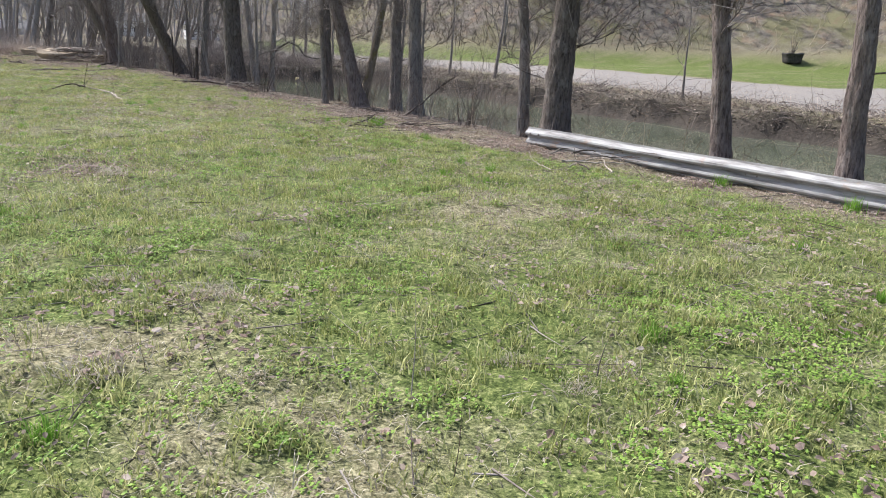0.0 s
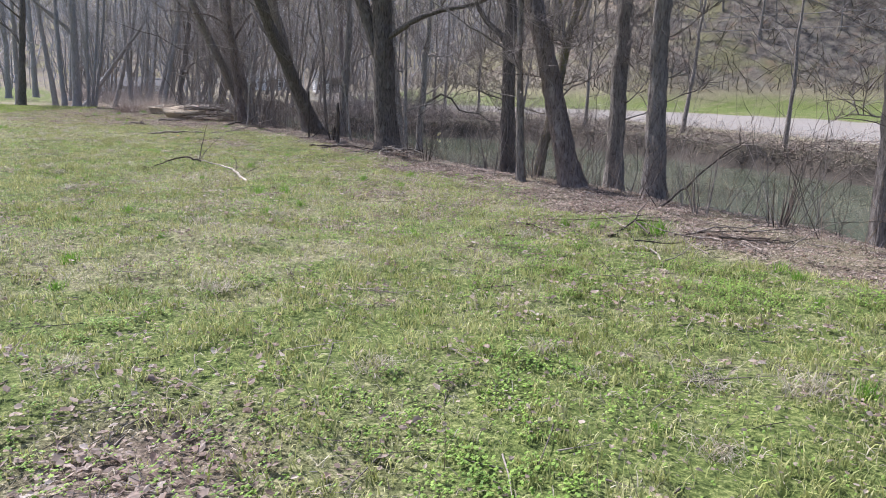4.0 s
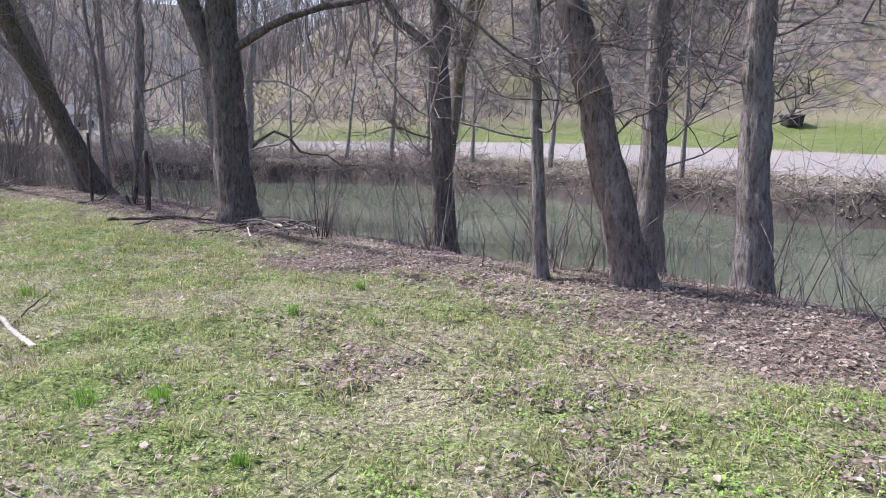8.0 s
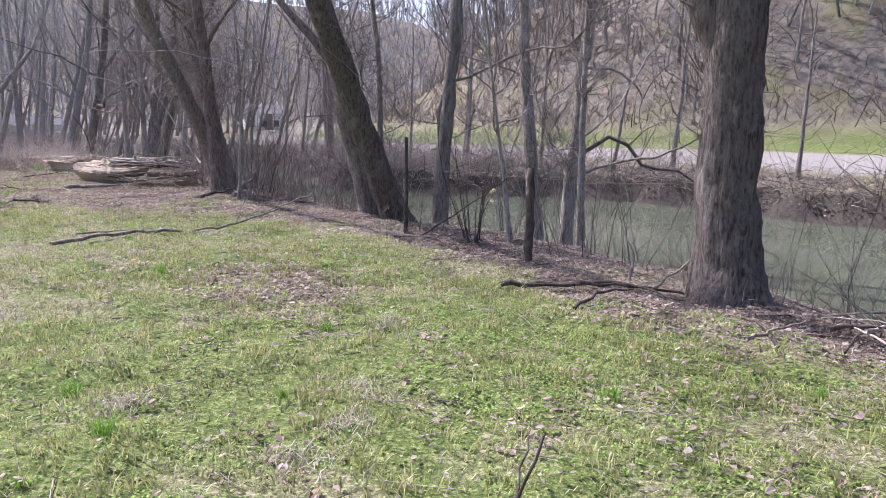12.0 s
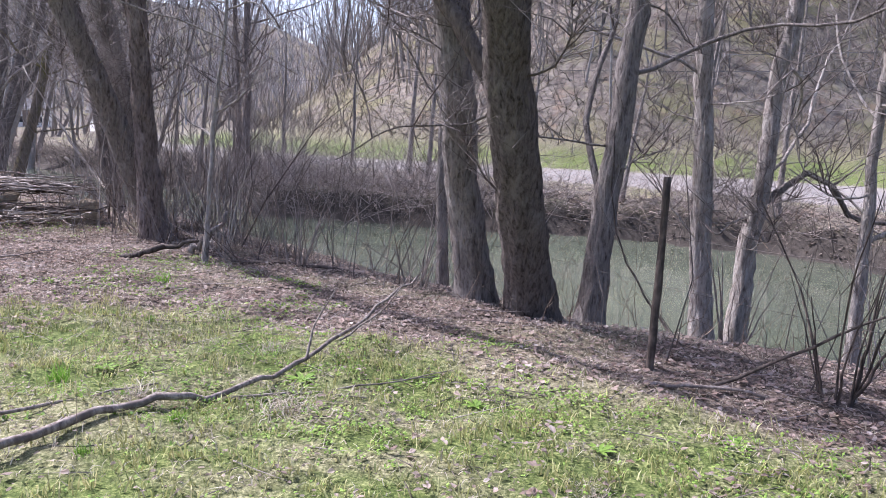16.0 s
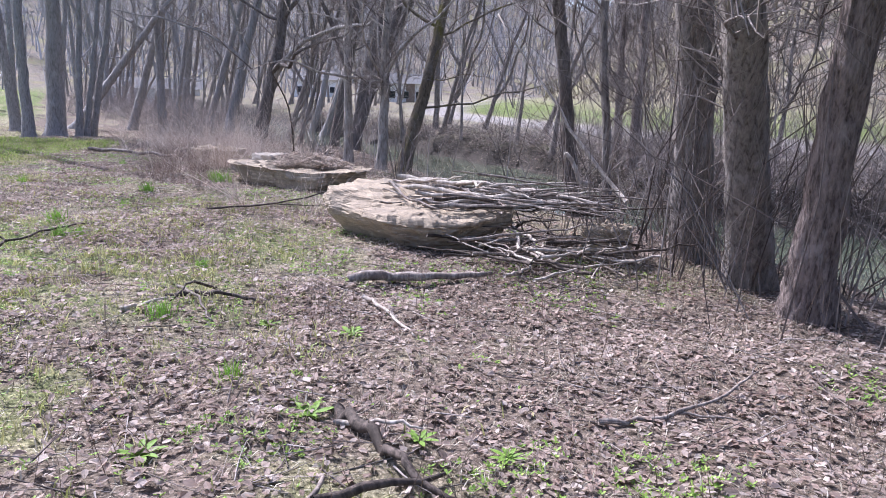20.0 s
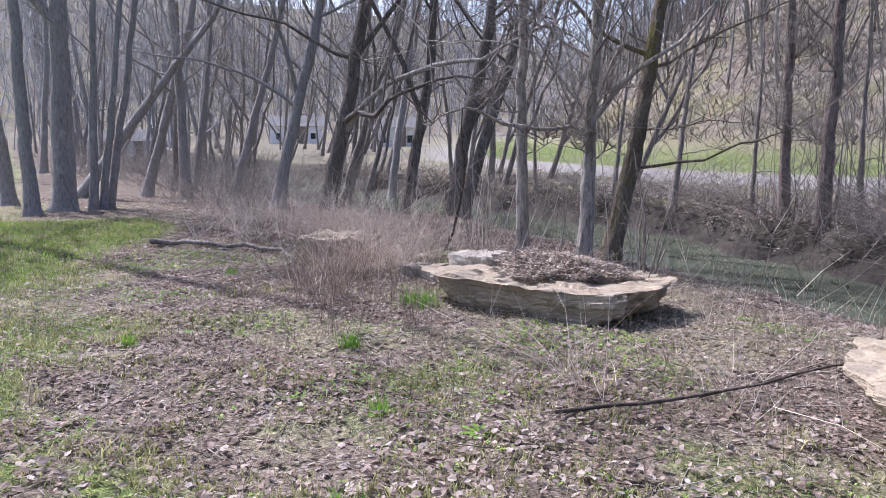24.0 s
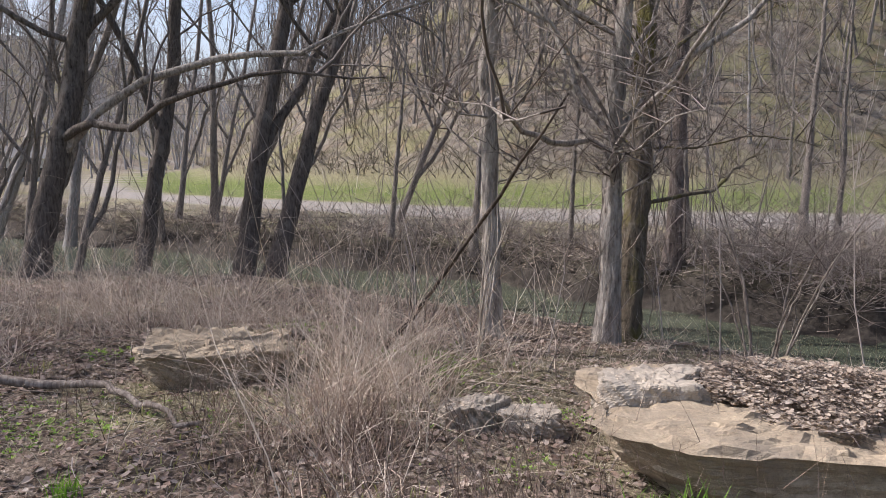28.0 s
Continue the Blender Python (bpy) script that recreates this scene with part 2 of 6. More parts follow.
def rail_material():
    m = Nodes("galvanised steel", 0.85, 0.25, 0.0)
    at = m.coords((1.2, 9, 9))
    c = m.ramp(m.noise(at, 1.5, 5, 0.65), [(0.35, (0.17, 0.16, 0.15)), (0.6, (0.42, 0.41, 0.39))])
    rust = m.ramp(m.noise(m.coords(), 2.6, 5, 0.7), [(0.6, (0, 0, 0)), (0.72, (0.8, 0.8, 0.8))])
    return m.colour(m.mix(rust, c, (0.3, 0.19, 0.12))).bump(m.noise(m.coords(), 30, 3), 0.2, 0.004).mat


def water_material():
    m = Nodes("murky green water", 0.04, 0.5)
    c = m.ramp(m.noise(m.coords((0.4, 0.4, 0.4)), 0.6, 3), [(0.35, (0.075, 0.088, 0.058)), (0.65, (0.11, 0.125, 0.084))])
    return m.colour(c).bump(m.noise(m.coords((1, 1, 1)), 2.2, 3, 0.5), 0.06, 0.05).mat


def plain(name, c, rough=0.7, metal=0.0, spread=0.25, scale=6.0):
    m = Nodes(name, rough, 0.3, metal)
    n = m.noise(m.coords(), scale, 4)
    return m.colour(m.ramp(n, [(0.3, tuple(x * (1 - spread) for x in c)), (0.7, tuple(min(1, x * (1 + spread)) for x in c))])).bump(n, 0.2, 0.01).mat


EARTH, RAIL, WATERY = ground_material(), rail_material(), water_material()
SOIL = plain("planter soil", (0.08, 0.055, 0.035), 0.95)
WIRE = plain("rusty wire", (0.2, 0.17, 0.145), 0.8, 0.2)
CABLE = plain("power cable", (0.05, 0.05, 0.052), 0.5)
POLE = plain("weathered pole wood", (0.24, 0.19, 0.15), 0.9)
SIDING = plain("white painted siding", (0.78, 0.77, 0.74), 0.6, 0, 0.06)
ROOF = plain("grey shingle roof", (0.16, 0.155, 0.15), 0.97)
PANE = plain("dark window glass", (0.03, 0.035, 0.04), 0.1)
TUB = plain("dark weathered planter", (0.05, 0.047, 0.045), 0.85, 0, 0.6, 9)
YELLOW = plain("faded yellow plastic", (0.72, 0.6, 0.3), 0.45, 0, 0.12)


# ---- lie of the land ----
DU, DV = (-0.609, 0.793), (0.793, 0.609)  # along the creek, and across it


def xy(u, v):
    return DU[0] * u + DV[0] * v, DU[1] * u + DV[1] * v


def uv_of(x, y):
    return DU[0] * x + DU[1] * y, DV[0] * x + DV[1] * y


def hash2(i, j, seed):
    h = np.sin(i * 127.1 + j * 311.7 + seed * 74.7) * 43758.5453
    return h - np.floor(h)


def vnoise(x, y, seed=0):
    """Smooth lattice noise, 0 to 1."""
    x, y = np.asarray(x, float), np.asarray(y, float)
    i, j = np.floor(x), np.floor(y)
    a, b = x - i, y - j
    a, b = a * a * (3 - 2 * a), b * b * (3 - 2 * b)
    return ((hash2(i, j, seed) * (1 - a) + hash2(i + 1, j, seed) * a) * (1 - b)
            + (hash2(i, j + 1, seed) * (1 - a) + hash2(i + 1, j + 1, seed) * a) * b)


def fbm(x, y, seed=0, octaves=4):
    total, size = 0.0, 0.0
    for k in range(octaves):
        total = total + vnoise(x * 2 ** k, y * 2 ** k, seed + k) * 0.5 ** k
        size += 0.5 ** k
    return total / size


def ramp(a, b, x):
    t = np.clip((np.asarray(x, float) - a) / (b - a), 0, 1)
    return t * t * (3 - 2 * t)


WATER = -1.1


def soft_line(u, us, vs):
    return sum(np.interp(np.asarray(u, float) + d, us, vs) for d in (-3, -1, 1, 3)) / 4


def crest_v(u):
    u = np.asarray(u, float)
    return 8.9 + 0.3 * np.sin(u * 0.55) + 0.15 * np.sin(u * 1.7) + 0.9 * ramp(40, 43, u) * (1 - 0.5 * ramp(50, 56, u))


def far_shore_v(u):
    return soft_line(u, [-60, 32, 36, 38, 40, 43.5, 46, 49, 56, 70, 120], [20.8, 20.8, 19.8, 17.8, 15.9, 14.6, 15.8, 17.2, 16.4, 16.2, 16]) + 0.2 * np.sin(np.asarray(u) * 1.3) + 0.7 * (fbm(np.asarray(u, float) * 0.9, 0 * np.asarray(u, float), 71, 3) - 0.5)


def road_v(u):
    return soft_line(u, [-60, 14, 21, 30, 40, 47, 58, 75, 100, 140, 300], [21.6, 22.2, 23.3, 24.9, 25, 22.4, 21.4, 23.5, 38, 70, 200])


def road_w(u):
    return np.interp(u, [30, 42, 56, 75, 100], [9.3, 8.0, 5.0, 3.6, 3.2])


def hill_v(u):
    return soft_line(u, [-80, 25, 38, 50, 62, 80, 100, 140, 200, 340, 1500], [62, 61, 52, 40, 36, 40, 54, 90, 145, 270, 1300])


def ground_z(u, v):
    u, v = np.asarray(u, float), np.asarray(v, float)
    field = -0.028 * (np.clip(v, -25, 12) - 2.5) - 0.28 * ramp(49, 56, u)
    crest = crest_v(u)
    edge = -0.028 * (crest - 2.5) - 0.28 * ramp(49, 56, u)
    width = 3.2 - 1.5 * ramp(37, 42, u)
    t = np.clip((v - crest) / width, 0, 1)
    near = np.where(v < crest, field, edge + (WATER - edge) * t ** 1.5) - 0.8 * ramp(0, 2.3, v - crest - width)
    shore, road, hill = far_shore_v(u), road_v(u), hill_v(u)
    e = v - shore
    far = WATER - 0.8 * (1 - ramp(-2.5, 0, e)) + 0.62 * np.clip(e / 0.4, 0, 1) + 0.18 * np.clip(e / 1.3, 0, 1)
    rise = np.clip((v - shore - 1.3) / np.maximum(road - shore - 1.3, 0.3), 0, 1)
    far = far + rise * 0.1 + 0.06 * ramp(0, 9, v - road)
    far = far + 0.05 * ramp(9, 27, v - road) + 1.5 * ramp(-7, 1, v - hill)
    slope = np.clip(v - hill, 0, 95)
    far = far + 0.66 * slope * (1 - 0.0032 * slope) + ramp(2, 12, v - hill) * (fbm(u * 0.09, v * 0.09, 5) - 0.5) * 5
    z = np.where(v < (crest + shore) / 2, near, far)
    z = z + 0.35 * (fbm(u * 1.5, v * 1.5, 73, 3) - 0.5) * ramp(0, 0.5, v - shore) * (1 - ramp(-1.0, 0, v - road)) * np.where(v > 13, 1, 0)
    ridge = 49 * ramp(170, 340, u) * ramp(-190, 30, v) * (0.75 + 0.5 * fbm(u * 0.006, v * 0.006, 9, 3)) * (1 - ramp(170, 270, v))
    z = z + ridge
    rough = 0.07 * (fbm(u * 0.7, v * 0.7, 2) - 0.5) + 0.1 * (fbm(u * 2.3, v * 2.3, 4, 2) - 0.5) + 0.05 * (fbm(u * 5.3, v * 5.3, 3, 3) - 0.5)
    roadside = np.exp(-((v - road - 4) / 4.5) ** 4)
    return z + rough * (1 - 0.8 * roadside)


def lawn_edge(u):
    """How far across the lawn reaches before leaves and bare earth take over."""
    return np.interp(u, [0, 8.7, 12, 14, 17.5, 24.5, 28.3, 30.5, 31.9, 33.5, 37, 44, 52, 60], [8.0, 7.4, 7.8, 7.4, 7.3, 7.9, 7.5, 6.5, 5.0, 4.2, 3.2, 3.0, 3.2, 3.0])


def strip(u, v):
    """The band of lush grass before the open grove, 0 to 1."""
    return ramp(-0.7, 0.7, u - 44.3 - 1.9 * (np.clip(v, -1, 9) - 2.2) + 1.2 * (fbm(u * 0.9, v * 0.9, 47, 3) - 0.5)) * (1 - ramp(50.9, 52.2, u)) * (1 - ramp(4.4, 5.2, v)) * ramp(-16, -10, v)


def before_slab(u, v):
    """The leaf-strewn ground between the lawn and the broad slab, 0 to 1."""
    return ramp(38.4, 40.6, u) * ramp(4.0, 5.2, v) * (1 - ramp(46, 48, u))


def greenness(u, v):
    """How much living grass covers the ground, 0 to 1."""
    u, v = np.asarray(u, float), np.asarray(v, float)
    patch = 0.4 * fbm(u * 0.5 + 3, v * 0.5, 21, 3) + 0.6 * fbm(u * 2.6, v * 2.6, 25, 4)
    low = 0.44 + 0.24 * (1 - ramp(7, 13, u))
    lawn = low + (1 - low) * ramp(0.36, 0.58, patch)
    lawn = lawn * (1 - 0.95 * ramp(0.36, 0.5, fbm(u * 2 + 7, v * 2, 27, 4)) * (np.exp(-(((u - 3.9) / 0.9) ** 2 + ((v - 0.7) / 0.7) ** 2)) + np.exp(-(((u - 2.2) / 0.5) ** 2 + ((v - 1.0) / 0.5) ** 2)) + np.exp(-(((u - 5.2) / 1.2) ** 2 + ((v - 4.6) / 0.9) ** 2))))
    lawn = lawn * (1 - 0.55 * np.exp(-(((u - 8.6) / 0.8) ** 2 + ((v - 1.8) / 0.7) ** 2)))
    lawn = lawn * (1 - 0.35 * np.exp(-(((u - 14.5) / 3.0) ** 2 + ((v - 6.0) / 1.6) ** 2)))
    aside = ramp(-4.5, -7, v)
    lawn = lawn * (1 - aside) + 0.72 * aside
    gap = v - lawn_edge(u) + 1.5 * (fbm(u * 0.8, v * 0.8, 31, 4) - 0.5)
    g = lawn * (1 - ramp(-0.35, 0.45, gap)) * (1 - 0.75 * before_slab(u, v))
    sparse = 1 - 0.55 * ramp(31, 35, u) * (1 - ramp(48, 51, u))
    g = g * sparse * (1 - 0.7 * ramp(51.5, 53.5, u) * (1 - ramp(64, 70, u)))
    g = g + 0.75 * ramp(0.6, 0.68, fbm(u * 0.7 + 9, v * 0.7, 41, 3)) * ramp(29, 33, u) * (1 - ramp(5.0, 7.0, v)) * (1 - ramp(46, 49, u))
    g = g + strip(u, v)
    g = g + 0.95 * np.exp(-(((u - 38.8) / 3.4) ** 4 + ((v - 2.7) / 1.3) ** 4)) * ramp(0.38, 0.52, patch) + 0.7 * ramp(0.55, 0.62, fbm(u * 1.1, v * 1.1, 43, 3)) * ramp(33, 36, u) * (1 - ramp(4.6, 6.0, v)) * (1 - ramp(43, 46, u))
    shore, road, hill = far_shore_v(u), road_v(u), hill_v(u)
    across = ramp(0, 1.2, v - road - road_w(u)) * (1 - ramp(-6, 0, v - hill)) * (0.62 + 0.38 * ramp(0.38, 0.56, patch))
    return np.clip(np.where(v < 11, g * (1 - ramp(8.6, 9.5, v)), across), 0, 1)


def litter(u, v):
    """How thick the fallen leaves lie, 0 to 1."""
    u, v = np.asarray(u, float), np.asarray(v, float)
    spot = fbm(u * 0.9, v * 0.9, 51, 4)
    gap = v - lawn_edge(u) + 1.5 * (fbm(u * 0.8, v * 0.8, 31, 4) - 0.5)
    drift = 0.45 * spot + 0.55 * fbm(u * 3.1, v * 3.1, 57, 3)
    lawn = 0.035 + (0.34 + 0.26 * ramp(30, 34, u)) * ramp(0.53, 0.62, drift) + 0.3 * ramp(31, 35, u) * (1 - ramp(48, 51, u)) + 0.5 * np.exp(-(((u - 14.3) / 2.6) ** 2 + ((v - 6.0) / 1.5) ** 2)) * ramp(0.35, 0.6, fbm(u * 2.2, v * 2.2, 53, 3))
    lawn = lawn + 0.7 * np.exp(-(((u - 8.6) / 0.8) ** 2 + ((v - 1.8) / 0.7) ** 2)) + 0.6 * np.exp(-(((u - 24.6) / 1.3) ** 2 + ((v - 5.6) / 0.7) ** 2))
    bare = 0.55 + 0.45 * ramp(0.36, 0.58, spot)
    thin = 1 - 0.12 * ramp(34, 38, u) * (1 - ramp(6, 8, v))
    edge = ramp(-0.4, 0.5, gap)
    lawn = (lawn + 0.35 * before_slab(u, v)) * (1 - ramp(-4.5, -7, v))
    return np.clip(lawn * (1 - edge) + bare * thin * edge, 0, 1) * np.where(v > 12, 0, 1) * (1 - 0.9 * strip(u, v))


# ---- mesh helpers ----
def mesh_of(name, verts, faces, material, smooth=True):
    """A mesh from an (n, 3) array of points and an (m, k) array of faces with k corners each."""
    verts, faces = np.asarray(verts, np.float32), np.asarray(faces, np.int32)
    me = bpy.data.meshes.new(name)
    me.vertices.add(len(verts))
    me.vertices.foreach_set("co", verts.ravel())
    k = faces.shape[1]
    me.loops.add(faces.size)
    me.loops.foreach_set("vertex_index", faces.ravel())
    me.polygons.add(len(faces))
    me.polygons.foreach_set("loop_start", np.arange(0, faces.size, k, dtype=np.int32))
    me.polygons.foreach_set("use_smooth", np.full(len(faces), smooth))
    me.update(calc_edges=True)
    me.materials.append(material)
    return me


def part(name, me, parent, label=""):
    ob = new(name, me)
    ob.parent = parent
    return tagged(ob, label)


def empty(name, at, label, category, group=""):
    ob = new(name)
    ob.location = at
    return tagged(ob, label, category, group)


def tube(points, radii, sides=8, ridged=0.0, seed=0):
    """Rings of points round a line: (verts, quads)."""
    p, r = np.asarray(points, float), np.asarray(radii, float)
    d = np.gradient(p, axis=0)
    d /= np.linalg.norm(d, axis=1, keepdims=True) + 1e-9
    ref = np.array((0.31, 0.95, 0.05)) if abs(d[0, 2]) > 0.6 else np.array((0, 0, 1.0))
    a = np.cross(d, ref)
    a /= np.linalg.norm(a, axis=1, keepdims=True) + 1e-9
    b = np.cross(d, a)
    th = np.arange(sides) * 2 * np.pi / sides
    rr = r[:, None] * np.ones(sides)
    if ridged:
        along = np.arange(len(p))[:, None] * 0.55
        rr = rr * (1 + ridged * (2 * vnoise(th[None] * 2.2 + 0 * along, along + seed * 7, seed) - 1)
                   + ridged * 0.8 * (2 * vnoise(th[None] * 6 + 0 * along, along * 2.3, seed + 4) - 1))
        if sides > 30:  # furrows between long plates of bark
            wave = th[None] * 9 + 1.3 * vnoise(th[None] * 3 + 0 * along, along * 0.9, seed + 8)
            rr = rr * (1 - 0.1 * np.abs(np.sin(wave + 2.5 * vnoise(along * 0.5 + 0 * wave, 0 * wave + seed, seed + 2))) ** 6 - 0.05 * (vnoise(th[None] * 16 + 0 * along, along * 3.1, seed + 5) - 0.5))
    v = p[:, None] + (a[:, None] * np.cos(th)[None, :, None] + b[:, None] * np.sin(th)[None, :, None]) * rr[..., None]
    n = len(p)
    i, j = np.meshgrid(np.arange(n - 1), np.arange(sides), indexing="ij")
    k = (j + 1) % sides
    q = np.stack([i * sides + j, i * sides + k, (i + 1) * sides + k, (i + 1) * sides + j], -1).reshape(-1, 4)
    return v.reshape(-1, 3), q


def joined(pieces):
    vs, fs, n = [], [], 0
    for v, f in pieces:
        vs.append(v)
        fs.append(f + n)
        n += len(v)
    return np.concatenate(vs), np.concatenate(fs)


def stems(base, way, length, bend, radius, steps=3, kink=0.0, rng=None):
    """Many thin three-sided stems at once: (verts, quads)."""
    n = len(base)
    t = np.linspace(0, 1, steps + 1)
    p = base[:, None] + way[:, None] * (length[:, None] * t)[..., None] + bend[:, None] * (length[:, None] * t ** 2)[..., None]
    if kink:
        p[:, 1:] += rng.normal(0, 1, (n, steps, 3)) * (kink * length)[:, None, None]
    ref = np.where(np.abs(way[:, 2:3]) > 0.8, np.array([[1.0, 0, 0]]), np.array([[0, 0, 1.0]]))
    a = np.cross(way, ref)
    a /= np.linalg.norm(a, axis=1, keepdims=True) + 1e-9
    b = np.cross(way, a)
    b /= np.linalg.norm(b, axis=1, keepdims=True) + 1e-9
    th = np.arange(3) * 2 * np.pi / 3
    r = radius[:, None] * (1 - 0.8 * t)[None]
    ring = a[:, None, None] * np.cos(th)[None, None, :, None] + b[:, None, None] * np.sin(th)[None, None, :, None]
    v = p[:, :, None] + ring * r[:, :, None, None]
    i, j = np.meshgrid(np.arange(steps), np.arange(3), indexing="ij")
    k = (j + 1) % 3
    q = np.stack([i * 3 + j, i * 3 + k, (i + 1) * 3 + k, (i + 1) * 3 + j], -1).reshape(1, -1, 4)
    q = q + (np.arange(n) * 3 * (steps + 1))[:, None, None]
    return v.reshape(-1, 3), q.reshape(-1, 4), p


def units(rng, n, up=0.3):
    d = rng.normal(0, 1, (n, 3))
    d[:, 2] = np.abs(d[:, 2]) * up + up
    return d / np.linalg.norm(d, axis=1, keepdims=True)


def place(u, v, lift=0.0):
    x, y = xy(u, v)
    return float(x), float(y), float(ground_z(u, v)) + lift


def spots(u, v, lift=0.0):
    x, y = xy(u, v)
    return np.stack([x, y, ground_z(u, v) + lift], -1)


# ---- ground, water ----
def axis(dense, lo, hi, first, growth):
    left, right, step = [dense[0]], [dense[-1]], first
    while left[-1] > lo or right[-1] < hi:
        step *= growth
        left.append(left[-1] - step)
        right.append(right[-1] + step)
    return np.array(left[:0:-1] + list(dense) + right[1:])


US = axis(np.arange(-3, 62, 0.16), -1500, 1500, 0.16, 1.16)
VS = np.concatenate([axis(np.arange(-4, 11.6, 0.15), -1500, 1500, 0.15, 1.2)])
VS = np.concatenate([VS[VS < 11.55], np.arange(11.6, 36, 0.4), np.arange(36, 140, 1.6), 140 * 1.15 ** np.arange(0, 18)])
UU, VV = np.meshgrid(US, VS, indexing="ij")
XX, YY = xy(UU, VV)
gv = np.stack([XX, YY, ground_z(UU, VV)], -1).reshape(-1, 3)
ni, nj = UU.shape
gi, gj = np.meshgrid(np.arange(ni - 1), np.arange(nj - 1), indexing="ij")
gf = np.stack([gi * nj + gj, gi * nj + gj + 1, (gi + 1) * nj + gj + 1, (gi + 1) * nj + gj], -1).reshape(-1, 4)[:, ::-1]
gme = mesh_of("ground", gv, gf, EARTH)
road_gap = VV - road_v(UU)
wob = 0.5 * (fbm(UU * 0.8, VV * 0.8, 61, 3) - 0.5)
drive = np.abs(UU - (14.5 - 0.25 * (VV - 30)) + 0.5 * wob)  # the gravel drive that leaves the road
gravel = np.maximum(ramp(-0.2, 0.25, road_gap + wob) * (1 - ramp(-0.1, 0.4, road_gap + wob - road_w(UU))), (1 - ramp(2.0, 2.6, drive)) * ramp(6, 8, road_gap) * (1 - ramp(20, 25, VV - 30)))
LAYERS = {
    "green": greenness(UU, VV), "leaf": litter(UU, VV), "gravel": gravel,
    "woods": np.maximum(ramp(-4, 2, VV - hill_v(UU)), np.maximum(ramp(130, 170, UU), 0.8 * ramp(0.3, 0.8, VV - far_shore_v(UU)) * (1 - ramp(-1.2, 0.2, road_gap)))),
    "mud": np.maximum(ramp(10.6, 11.6, VV) * (1 - ramp(0.4, 0.9, VV - far_shore_v(UU))), 0),
}
for key, values in LAYERS.items():
    gme.attributes.new(key, "FLOAT", "POINT").data.foreach_set("value", values.astype(np.float32).ravel())
tagged(new("ground", gme), "patchy spring meadow, creek banks, gravel road and wooded hillside", "ground", kind="structure")

wu, wv = np.meshgrid(np.arange(-90, 140, 1.5), np.linspace(9.6, 23, 12), indexing="ij")
wx, wy = xy(wu, wv)
wn = wu.shape[1]
a, b = np.meshgrid(np.arange(wu.shape[0] - 1), np.arange(wn - 1), indexing="ij")
wf = np.stack([a * wn + b, a * wn + b + 1, (a + 1) * wn + b + 1, (a + 1) * wn + b], -1).reshape(-1, 4)[:, ::-1]
tagged(new("water", mesh_of("water", np.stack([wx, wy, wx * 0 + WATER], -1).reshape(-1, 3), wf, WATERY)),
       "calm murky green creek water between muddy banks", "creek", kind="structure")


# ---- trees ----
def polyline(rng, start, way, length, n, wander, lift=0.0):
    pts, d = [np.array(start, float)], np.array(way, float)
    for k in range(n):
        d = d + rng.normal(0, wander, 3) + np.array((0, 0, lift / n))
        d /= np.linalg.norm(d)
        pts.append(pts[-1] + d * length / n)
    return np.array(pts)


